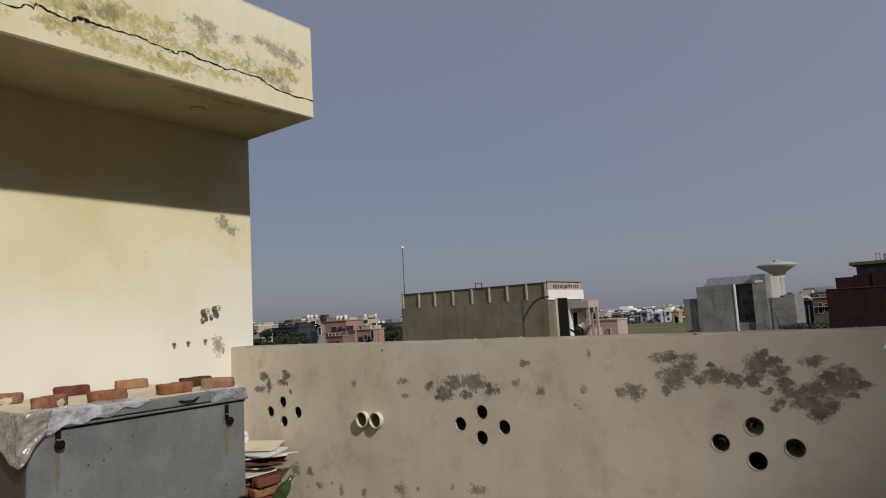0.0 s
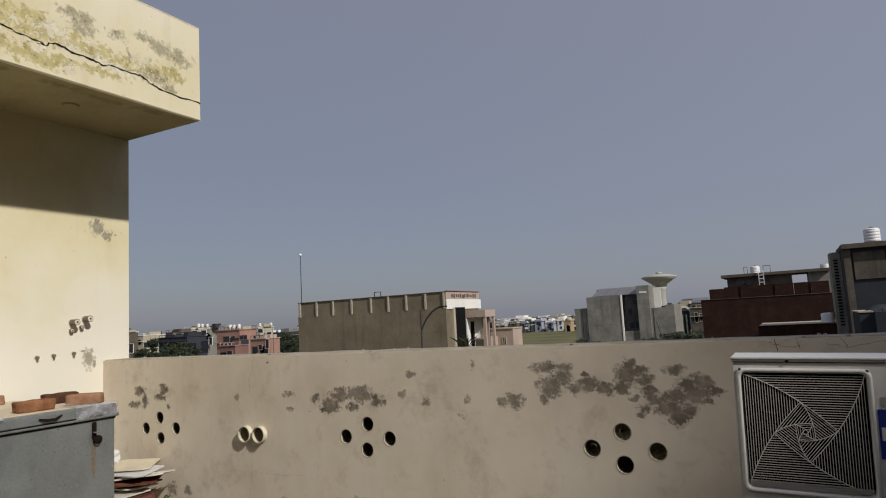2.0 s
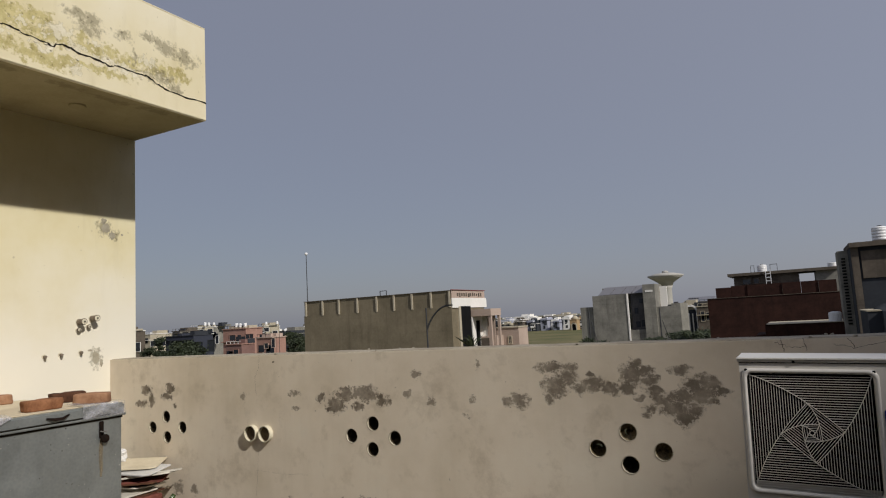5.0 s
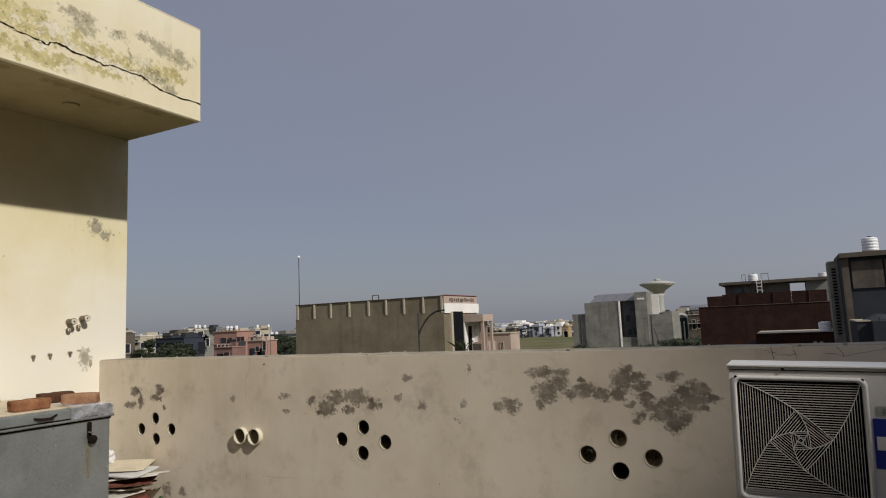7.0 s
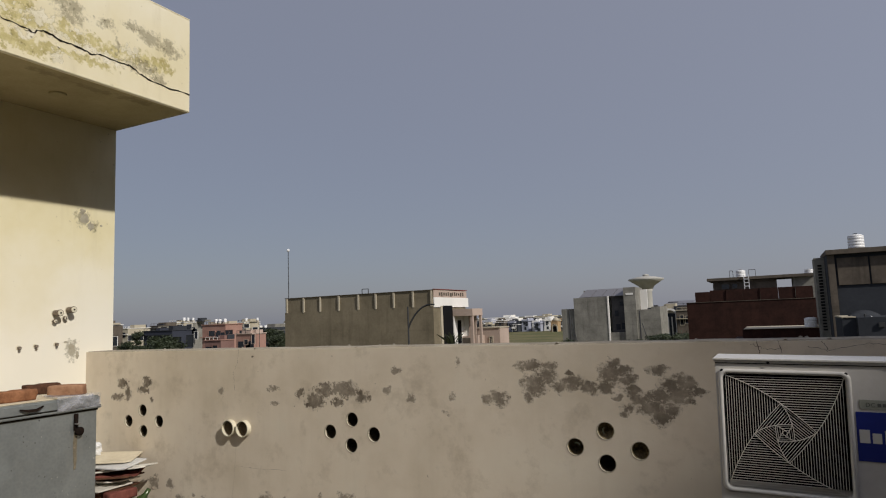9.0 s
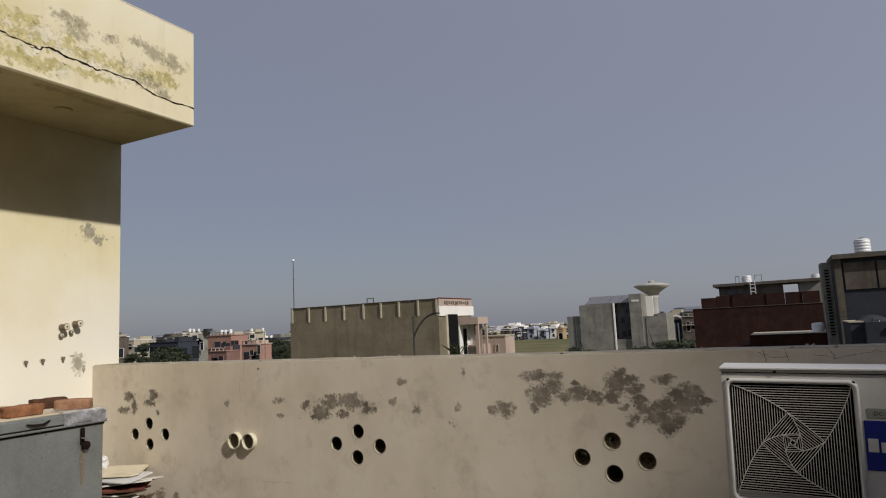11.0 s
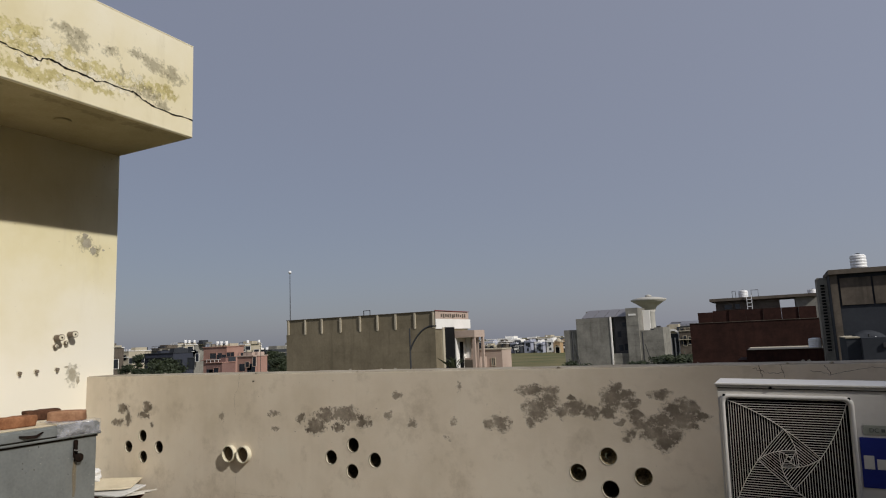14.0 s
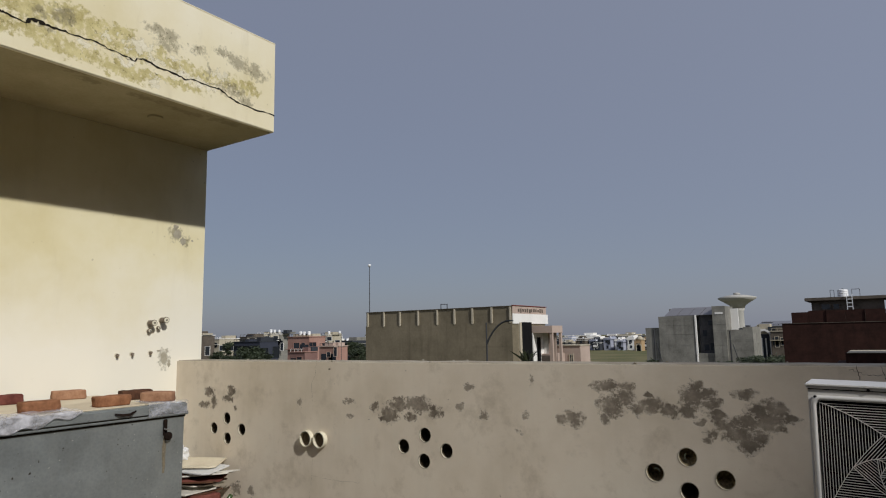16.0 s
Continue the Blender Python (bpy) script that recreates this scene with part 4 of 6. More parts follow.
# ---- stack of tiles and bricks beyond the trunk ----
for i in range(5):
    for j in range(2):
        # Maroon tones here put the shade low in the stack into colour.
        b = solid("brick", brick_mesh(40 + i * 2 + j), M_BRICKS["maroon" if (i + j) % 2 else "red"], "red fired brick in a low stack behind the trunk", "brick", "stacked bricks")
        b.matrix_basis = pose(-4.02 + rnd.uniform(-0.02, 0.02) + 0.13 * j, 3.70 + rnd.uniform(-0.02, 0.02), 0.076 * i, 0, 0, 85 + rnd.uniform(-8, 8))
def tile_mesh(hx, hy, seed):
    """A broken floor slab: one corner knocked off, edges worn, slightly uneven."""
    q = random.Random(seed)
    c = q.uniform(0.15, 0.45)
    ring = [(-hx, -hy), (hx - c * hx, -hy), (hx, -hy + c * hy), (hx, hy), (-hx * 0.2, hy * q.uniform(0.9, 1.1)), (-hx, hy)]
    bm = bmesh.new()
    lo = [bm.verts.new((x, y, 0)) for x, y in ring]
    hi = [bm.verts.new((x, y, 0.011)) for x, y in ring]
    bm.faces.new(lo[::-1]), bm.faces.new(hi)
    for k in range(6):
        bm.faces.new((lo[k], lo[(k + 1) % 6], hi[(k + 1) % 6], hi[k]))
    bmesh.ops.bevel(bm, geom=bm.edges[:], offset=0.0015, segments=1, affect="EDGES")
    return bm


M_STONE = mottled("beige_stone_slab", (0.50, 0.43, 0.31), (0.66, 0.59, 0.45), 6.0, 50.0)
M_GREYTILE = mottled("grey_white_tile", (0.50, 0.50, 0.50), (0.66, 0.66, 0.65), 6.0, 60.0, 0.4)
for k, (x, y, z, hx_, hy_, turn, tilt, mat, what) in enumerate((
        (-3.98, 3.72, 0.383, 0.17, 0.13, 10, 0, M_BRICKS["burnt"], "dark brown slab in an untidy stack"), (-3.99, 3.70, 0.405, 0.17, 0.13, -14, 4, M_TILE, "loose white tile in an untidy stack"),
        (-3.96, 3.74, 0.432, 0.15, 0.12, 6, -3, M_TILE, "loose white tile in an untidy stack"), (-3.92, 3.72, 0.458, 0.17, 0.12, 22, -5, M_BRICKS["burnt"], "dark brown slab in an untidy stack"),
        (-3.93, 3.74, 0.482, 0.18, 0.12, 38, 4, M_BRICKS["maroon"], "reddish slab in an untidy stack"), (-3.86, 3.76, 0.508, 0.17, 0.10, 34, -7, M_TILE, "white tile sticking out of the stack"),
        (-3.84, 3.80, 0.520, 0.17, 0.07, 24, -7, M_TILE, "narrow white tile sticking out of the stack"), (-3.95, 3.72, 0.552, 0.20, 0.13, 14, 5, M_GREYTILE, "grey white tile near the top of the stack"),
        (-4.02, 3.76, 0.576, 0.19, 0.15, 36, 3, M_STONE, "beige stone slab on top of the stack"))):
    t = solid("floor_tile", tile_mesh(hx_, hy_, k), mat, what, "tile", "stacked tiles")
    t.matrix_basis = pose(x - 0.055, y, z - 0.012, tilt, tilt * 0.5, turn)
bottle = solid("bottle", lathe([(0.001, 0), (0.036, 0.004), (0.040, 0.02), (0.040, 0.14), (0.034, 0.17), (0.015, 0.20), (0.013, 0.235), (0.001, 0.237)], 24), M_GREENGLASS,
               "green bottle leaning by the parapet", "bottle")
bottle.matrix_basis = pose(-3.86, 3.72, 0.10, -22, 26, 0) @ Matrix.Diagonal((1.25, 1.25, 1.30, 1))
crate = solid("brick", brick_mesh(77), M_BRICK, "red brick lying flat under the bottle", "brick", "stacked bricks")
crate.matrix_basis = pose(-3.79, 3.87, 0.02, 0, 0, 10)
bm = bmesh.new()
bmesh.ops.create_icosphere(bm, subdivisions=4, radius=0.07)
for v in bm.verts:
    v.co *= 0.62 + 0.55 * noise.noise(v.co * 22) + 0.30 * abs(noise.noise(v.co * 60))
    v.co.z *= 1.2
bag = solid("plastic_bag", bm, M_BAG, "crumpled white plastic bag by the tiles", "bag")
bag.matrix_basis = pose(-4.22, 3.72, 0.635)

# ---- outdoor unit of the air conditioner ----
AY = 3.36
ac = thing("air_conditioner", "ivory outdoor air conditioner unit with a spiral fan grille", "air conditioner", pose(0.172, AY, 0.737, 0, 1.6, 0) @ Matrix.Scale(0.953, 4))
AW, AH, AD = 0.86, 0.588, 0.262
GX0, GX1, GZ0, GZ1 = 0.018, 0.476, 0.062, 0.542


def holed_plate(x0, x1, z0, z1, hx0, hx1, hz0, hz1, y0, y1):
    """An upright plate with a rectangular opening."""
    bm = bmesh.new()
    rings = []
    for y in (y0, y1):
        for a, b, c, d in ((x0, x1, z0, z1), (hx0, hx1, hz0, hz1)):
            rings.append([bm.verts.new(p) for p in ((a, y, c), (b, y, c), (b, y, d), (a, y, d))])
    of, hf, ob_, hb_ = rings
    for i in range(4):
        k = (i + 1) % 4
        for q in ((of[i], of[k], hf[k], hf[i]), (ob_[i], hb_[i], hb_[k], ob_[k]), (of[i], ob_[i], ob_[k], of[k]), (hf[i], hf[k], hb_[k], hb_[i])):
            bm.faces.new(q)
    bmesh.ops.recalc_face_normals(bm, faces=bm.faces)
    return bm


part("front_panel", holed_plate(0, AW, 0, AH, GX0, GX1, GZ0, GZ1, 0.0, 0.04), M_AC, ac, "ivory sheet front")
part("rear_casing", box(0, AW, 0.20, AD, 0, AH), M_AC, ac)
part("side_panel", box(0, 0.02, 0.04, 0.20, 0, AH), M_AC, ac)
part("service_side", box(GX1 + 0.01, AW, 0.04, 0.20, 0, AH), M_AC, ac)
part("base_pan", box(0.02, GX1 + 0.01, 0.04, 0.20, 0, 0.02), M_AC, ac)
part("upper_sheet", box(0.02, GX1 + 0.01, 0.04, 0.20, AH - 0.02, AH), M_AC, ac)
part("top_cover", box(-0.010, AW + 0.010, -0.012, AD + 0.01, AH - 0.001, AH + 0.008, 0.003), M_ACRIM, ac, "white top cover")
part("top_flange", box(-0.006, AW + 0.006, -0.006, 0.0, AH - 0.010, AH - 0.001, 0.001), M_AC, ac)
part("seam", box(0.0, AW, -0.003, 0.0, AH - 0.0135, AH - 0.0105), M_DARK, ac, "dark seam")
# Black sheet behind the fan puts the cavity's shade into colour.
part("fan_cavity", box(GX0 - 0.002, GX1 + 0.002, 0.17, 0.195, GZ0 - 0.002, GZ1 + 0.002), M_DARK, ac, "black sheet for the shaded inside")
for x, z in ((0.20, AH - 0.008), (0.62, AH - 0.008), (GX0 + 0.006, GZ1 + 0.004), (GX1 - 0.006, GZ1 + 0.002)):
    part("screw", tube((x, -0.009, z), (x, -0.004, z), 0.006, n=10), M_DARK, ac)


def rounded_frame(x0, x1, z0, z1, r, wid, y0, y1):
    bm = bmesh.new()
    def outline(a, b, c, d, rr):
        out = []
        for cx, cz, s in ((b - rr, d - rr, 0), (a + rr, d - rr, 90), (a + rr, c + rr, 180), (b - rr, c + rr, 270)):
            for k in range(7):
                t = radians(s + k * 15)
                out.append((cx + math.cos(t) * rr, cz + math.sin(t) * rr))
        return out
    o, i = outline(x0, x1, z0, z1, r), outline(x0 + wid, x1 - wid, z0 + wid, z1 - wid, r * 0.8)
    mid = [((a[0] + b[0]) / 2, (a[1] + b[1]) / 2) for a, b in zip(o, i)]
    rings = [[bm.verts.new((p[0], y, p[1])) for p in ring] for ring, y in ((o, y1), (o, (y0 + y1) / 2), (mid, y0), (i, (y0 + y1) / 2), (i, y1 + 0.02))]
    n = len(o)
    for a, b in zip(rings, rings[1:]):
        for k in range(n):
            bm.faces.new((a[k], a[(k + 1) % n], b[(k + 1) % n], b[k])).smooth = True
    bmesh.ops.recalc_face_normals(bm, faces=bm.faces)
    return bm


grille = part("fan_grille", rounded_frame(GX0 - 0.010, GX1 + 0.010, GZ0 - 0.010, GZ1 + 0.010, 0.030, 0.018, -0.013, 0.002), M_ACRIM, ac, "white rounded rim")
# fan behind the wires
fan = bmesh.new()
fcx, fcz = (GX0 + GX1) / 2, (GZ0 + GZ1) / 2
add_tube(fan, (fcx, 0.09, fcz), (fcx, 0.15, fcz), 0.055, n=24)
for k in range(3):
    a = k * math.tau / 3
    vs = []
    for rr, da, yy in ((0.05, -0.3, 0.10), (0.20, -0.15, 0.08), (0.21, 0.75, 0.15), (0.05, 0.5, 0.14)):
        vs.append(fan.verts.new((fcx + math.cos(a + da) * rr, yy, fcz + math.sin(a + da) * rr)))
    fan.faces.new(vs)
part("fan", fan, M_DARK, ac, "black fan at rest")
slat_me = bpy.data.meshes.new("slat")
sb = box(0, 1, -0.0011, 0.0011, -0.0011, 0.0011)
sb.to_mesh(slat_me)
sb.free()
slat_me.materials.append(M_SLAT)


def slat(p, q, thick=1.0, y=0.0):
    a, b = Vector((p[0], y, p[1])), Vector((q[0], y, q[1]))
    d = b - a
    if d.length < 0.004:
        return
    ob = new("slat", slat_me)
    ob.parent = grille
    ob.matrix_basis = Matrix.Translation(a) @ d.to_track_quat("X", "Z").to_matrix().to_4x4() @ Matrix.Diagonal((d.length, thick, thick, 1))


def rib(p0, pm, p2, t=0.62):
    """Points of a bowed rib from p0 through pm to p2, and where on it pm lies."""
    c = (pm - p0 * (1 - t) ** 2 - p2 * t ** 2) / (2 * t * (1 - t))
    return [p0 * (1 - u) ** 2 + c * 2 * u * (1 - u) + p2 * u ** 2 for u in [k / 24 for k in range(25)]]


def whirl(corners, inner, pitch):
    """Wires parallel to the sides of a square, running between four bowed ribs that whirl to an inner square."""
    c = [Vector(v) for v in corners]
    q = [Vector(v) for v in inner]
    ribs = [rib(c[i], q[i], q[(i + 1) % 4]) for i in range(4)]
    for i in range(4):
        for a, b in zip(ribs[i][::3], ribs[i][3::3]):
            slat(a, b, 1.25, -0.003)
        side = (c[(i + 1) % 4] - c[i]).normalized()
        inward = Vector((side.y, -side.x))

        def meet(line, d):
            for a, b in zip(line, line[1:]):
                da, db_ = (a - c[i]).dot(inward), (b - c[i]).dot(inward)
                if da <= d <= db_ and db_ > da:
                    return a.lerp(b, (d - da) / (db_ - da))
            return None
        d = pitch * 0.6
        while True:
            a, b = meet(ribs[i], d), meet(ribs[(i + 1) % 4], d)
            if a is None or b is None or (b - a).dot(side) < 0.003:
                break
            slat(a, b)
            d += pitch


hx, hz = (GX1 - GX0) / 2 - 0.014, (GZ1 - GZ0) / 2 - 0.014
corners = [(fcx - hx, fcz + hz), (fcx + hx, fcz + hz), (fcx + hx, fcz - hz), (fcx - hx, fcz - hz)]
def ring_pts(rr, turn):
    return [(fcx + hx * rr * math.cos(radians(turn - 90 * i)), fcz + hz * rr * math.sin(radians(turn - 90 * i))) for i in range(4)]
q1 = ring_pts(0.52, 95)
q2 = ring_pts(0.20, 50)
q3 = ring_pts(0.05, 5)
whirl(corners, q1, 0.0095)
whirl(q1, q2, 0.0090)
whirl(q2, q3, 0.0085)
for i in range(4):
    slat(q3[i], q3[(i + 1) % 4], 1.2)
panel = part("badge_panel", box(0.493, 0.835, -0.004, 0.0, 0.216, 0.402, 0.0015), M_BLUE, ac, "dark blue badge")
for x, w2, z2 in ((0.501, 0.034, 0.335), (0.543, 0.030, 0.323), (0.583, 0.008, 0.335), (0.601, 0.030, 0.323), (0.641, 0.020, 0.323)):
    part("badge_bar", box(x, x + w2, -0.0062, -0.004, 0.285, z2, 0.0006), M_ACRIM, panel, "plain white bar")
lab = part("sticker", box(0.508, 0.74, -0.003, 0.0, 0.412, 0.448, 0.001), M_STICKER, ac, "pale green sticker")
fc = bpy.data.curves.new("lettering", "FONT")
fc.body, fc.size, fc.extrude = "DC", 0.022, 0.0004
fo = new("lettering", fc)
dg = bpy.context.evaluated_depsgraph_get()
letters = bpy.data.meshes.new_from_object(fo.evaluated_get(dg))
bpy.data.objects.remove(fo)
letters.materials.clear()
letters.materials.append(M_INK)
lo = new("lettering", letters)
lo.parent = lab
lo.matrix_basis = pose(0.527, -0.0042, 0.422, 90, 0, 0)
for k in range(7):
    part("ink_bar", box(0.566 + k * 0.017, 0.578 + k * 0.017, -0.0042, -0.003, 0.423, 0.435), M_INK, lab)
for x in (0.10, 0.74):
    part("foot", box(x - 0.02, x + 0.02, -0.01, AD + 0.01, -0.03, 0.0, 0.003), M_DARK, ac)
stand = thing("unit_stand", "dark iron angle stand under the air conditioner", "stand", pose(0.165, AY, 0))
part("frame", add_box(box(0.05, 0.76, 0.0, 0.03, 0.66, 0.69), 0.05, 0.76, AD - 0.03, AD, 0.66, 0.69), M_IRON, stand)
for x in (0.07, 0.74):
    for y in (0.015, AD - 0.015):
        part("leg", box(x - 0.015, x + 0.015, y - 0.015, y + 0.015, 0.0, 0.66, 0.002), M_IRON, stand)

# ---- weed on the parapet ----
weed = bmesh.new()
for k in range(26):
    a, ln = rnd.uniform(0, math.tau), rnd.uniform(0.035, 0.085)
    lean = rnd.uniform(0.5, 1.7)
    base = Vector((rnd.uniform(-0.03, 0.03), rnd.uniform(-0.01, 0.01), 0))
    tip = base + Vector((math.cos(a) * ln * lean, math.sin(a) * ln * lean * 0.4, ln))
    s = Vector((math.sin(a), math.cos(a) * 0.5, 0.2)).normalized() * 0.006
    m2 = base.lerp(tip, 0.5) + Vector((0, 0, 0.012))
    v = [weed.verts.new(p) for p in (base - s * 0.4, base + s * 0.4, m2 + s, tip, m2 - s)]
    weed.faces.new(v)
wd = solid("weed", weed, M_LEAF, "small green weed growing on the parapet top", "plant")
wd.location = (-1.41, 4.19, TOP + 0.006)

# ---- ground and distance ----
bm = bmesh.new()
bmesh.ops.create_grid(bm, x_segments=8, y_segments=8, size=2500)
structure("ground", bm, M_GROUND, "dry grassy ground of the town edge", "ground").location = (0, 1500, GROUND)


def gx(az, y):
    return EX + (y - EY) * math.tan(radians(az))


def gz(el, az, y):
    return EZ + (y - EY) / math.cos(radians(az)) * math.tan(radians(el))


def water_tank(x, y, z, r, h, label="white plastic roof water tank"):
    t = thing("water_tank", label, "water tank", pose(x, y, z), "roof water tanks")
    prof = [(r * 0.96, 0)]
    for k in range(4):
        a = h * 0.85 * k / 4
        prof += [(r, a + 0.02 * h), (r, a + 0.16 * h), (r * 0.955, a + 0.18 * h), (r * 0.955, a + 0.20 * h)]
    prof += [(r, h * 0.86), (r * 0.8, h * 0.95), (r * 0.3, h)]
    part("tank_body", lathe(prof, 24), M_TANK, t, "ribbed white tank")
    part("tank_lid", lathe([(r * 0.3, h), (r * 0.3, h * 1.05), (r * 0.1, h * 1.07)], 20), M_DARK, t, "dark screw lid")
    return t


def window(parent, x0, x1, z0, z1, y, frame_mat=M_CEMENT_P, mull=1):
    """A recessed-looking window: a surround, a sill and dark panes."""
    fr = bmesh.new()
    t = 0.08
    for b in ((x0 - t, x0, z0 - t, z1 + t), (x1, x1 + t, z0 - t, z1 + t), (x0, x1, z1, z1 + t), (x0, x1, z0 - t, z0)):
        add_box(fr, b[0], b[1], y - 0.08, y + 0.02, b[2], b[3])
    for k in range(mull):
        xm = x0 + (x1 - x0) * (k + 1) / (mull + 1)
        add_box(fr, xm - 0.03, xm + 0.03, y - 0.05, y + 0.01, z0, z1)
    win = part("window", fr, frame_mat, parent)
    part("pane", box(x0, x1, y - 0.03, y + 0.005, z0, z1), M_GLASS, win)
    return win


def dwelling(x0, x1, y, depth, top, col, seed, storeys=2, label="", slab="white", balcony=False, tanks=1):
    """A flat-roofed town house seen from far off, with storeys, slabs, windows and a roof room."""
    r = random.Random(seed)
    h = thing("house", label or "flat-roofed %s town house" % col, "house", pose((x0 + x1) / 2, y, GROUND), "town houses")
    w, top = (x1 - x0) / 2, top - GROUND
    mat = M_COLOURS[col]
    part("wall", box(-w, w, 0, depth, 0, top - 0.25), mat, h)
    part("roof", box(-w - 0.25, w + 0.25, -0.35, depth + 0.2, top - 1.15, top - 0.95), M_COLOURS[slab], h)
    par = bmesh.new()
    add_box(par, -w, w, -0.05, 0.12, top - 0.25, top)
    add_box(par, -w, -w + 0.15, 0.12, depth, top - 0.25, top)
    add_box(par, w - 0.15, w, 0.12, depth, top - 0.25, top)
    part("roof_parapet", par, M_COLOURS[slab] if r.random() < 0.4 else mat, h)
    sh = (top - 1.0) / storeys
    nwin = max(1, int(2 * w / 2.6))
    for s in range(storeys):
        for k in range(nwin):
            cx = -w + 2 * w * (k + 0.5) / nwin + r.uniform(-0.2, 0.2)
            ww = r.choice((0.45, 0.6, 0.8))
            window(h, cx - ww, cx + ww, s * sh + 0.9, s * sh + 2.3, 0.0, M_COLOURS[slab] if r.random() < 0.5 else mat, r.choice((0, 1)))
    for s in range(storeys):
        if r.random() < 0.75:
            a = r.uniform(-w, w * 0.2)
            b = min(w - 0.1, a + r.uniform(0.7, 1.1) * w)
            # Dark box on the front stands for the shade of a verandah.
            ver = part("verandah", box(a, b, -0.06, 0.02, s * sh + 0.25, s * sh + sh - 0.35), M_GLASS, h, "dark box standing for a shaded verandah")
            for k in range(r.choice((1, 2, 3))):
                x = a + (b - a) * (k + 0.5) / 3
                part("post", box(x - 0.12, x + 0.12, -0.25, -0.06, s * sh + 0.2, s * sh + sh - 0.3), M_COLOURS[slab], ver)
    if balcony:
        bal = part("balcony", box(-w * 0.9, w * 0.2, -1.1, 0, sh - 0.15, sh), M_COLOURS[slab], h)
        part("railing", box(-w * 0.9, w * 0.2, -1.1, -1.04, sh, sh + 0.9), M_COLOURS[slab], bal)
    rw = w * r.uniform(0.3, 0.5)
    rx = r.uniform(-w + rw, w - rw)
    room = part("roof_room", box(rx - rw, rx + rw, depth * 0.3, depth * 0.9, top - 0.95, top + r.uniform(0.5, 1.3)), M_COLOURS[r.choice((col, slab))], h)
    for k in range(tanks):
        water_tank((x0 + x1) / 2 + r.uniform(-w, w) * 0.8, y + depth * 0.2 + k * 0.4, GROUND + top - 0.95, 0.42, 1.25 + r.uniform(0.0, 0.5))
    return h


# large olive hall with a pilastered roof parapet
HY = 53.47
hx1, hx0 = gx(-28.05, HY), gx(-40.86, HY)
ht, hb = gz(2.58, -28.05, HY) - GROUND, gz(1.12, -28.05, HY) - GROUND
HD = 7.0
hall = thing("hall", "large olive grey cement building with a pilastered roof parapet", "building", pose(hx1, HY, GROUND))
L = hx1 - hx0
part("wall", box(-L, 0, 0, HD, 0, hb), M_CEMENT_A, hall, "stained olive cement side wall")
part("roof_parapet", box(-L, -0.02, 0.10, HD, hb, ht - 0.06), M_CEMENT_A, hall)
part("coping", box(-L - 0.03, 0.04, 0.0, HD + 0.02, ht - 0.06, ht), M_BROWN, hall, "thin dark coping")
for az in (-40.70, -39.3, -37.9, -36.3, -34.62, -33.1, -31.52, -29.83, -28.2):
    x = gx(az, HY) - hx1
    part("pilaster", box(x - 0.085, x + 0.085, -0.05, 0.10, hb - 0.05, ht - 0.08, 0.01), M_CEMENT_P, hall, "pale cement pilaster")
part("white_band", box(0.0, 0.10, 0.05, HD + 0.5, hb - 0.12, hb + 0.80), M_WHITE, hall, "sunlit white band")
part("sign_band", box(0.0, 0.06, 0.05, HD + 0.2, hb + 0.805, ht - 0.06), M_PEACH, hall, "peach band with worn lettering")
bars = random.Random(12)
for k in range(12):
    a, w_, up = 1.1 + k * 0.46, bars.uniform(0.22, 0.36), bars.uniform(0.0, 0.12)
    part("lettering_bar", box(0.06, 0.09, a, a + w_, hb + 0.90 + up, ht - 0.20 - bars.uniform(0.0, 0.10)), M_BROWN, hall)
part("red_trim", box(-0.02, 0.12, 0.0, HD + 0.3, ht, ht + 0.06), plain("red_trim_paint", (0.22, 0.07, 0.055), 0.8), hall, "red roof trim")
part("corner_pier", box(0.0, 0.14, 1.25, 1.65, 0, hb), M_CEMENT_P, hall, "pale corner pier")
part("dark_front", box(0.0, 0.12, 1.70, 3.75, 0, hb + 0.02), M_DARK, hall, "dark glazed strip")
PX = 2.2
pz1, pz0 = gz(0.76, -26, HY + 3) - GROUND, gz(0.14, -26, HY + 3) - GROUND
part("porch_roof", box(0.02, PX, 3.8, 6.2, pz0, pz1), M_PEACH, hall, "pinkish porch slab")
part("porch_wall", box(0.0, 0.2, 3.8, 6.0, 0, pz0), M_WHITE, hall, "sunlit white porch wall")
part("porch_door", box(0.2, 0.26, 4.6, 5.3, 0, pz0 - 0.4), M_DARK, hall, "dark doorway")
part("back_wall", box(0.2, 1.1, 6.0, 6.2, 0, pz0), M_WHITE, hall, "white wall under the porch")
for k, x in enumerate((PX - 0.28, PX - 0.85, PX - 1.4)):
    part("porch_column", box(x, x + 0.24, 5.9, 6.15, 0, pz0), M_PEACH, hall)
part("porch_column", box(PX - 0.30, PX - 0.04, 3.9, 4.15, 0, pz0), M_PEACH, hall)
fr = bmesh.new()
x = gx(-34.3, HY) - hx1
for b in ((x - 0.4, x - 0.34, 0.5), (x + 0.34, x + 0.4, 0.5)):
    add_box(fr, b[0], b[1], 0.6, 0.66, ht, ht + b[2])
add_box(fr, x - 0.4, x + 0.4, 0.6, 0.66, ht + 0.44, ht + 0.5)
part("roof_frame", fr, M_IRON, hall, "thin iron frame on the roof")
mast = thing("mast", "thin tall metal mast with a small head", "mast", pose(gx(-40.53, HY + 1.0), HY + 1.0, GROUND))
mt = gz(6.2, -40.53, HY + 1.0) - GROUND
part("pole", tube((0, 0, 0), (0, 0, mt), 0.07, 0.035, 10), M_IRON, mast)
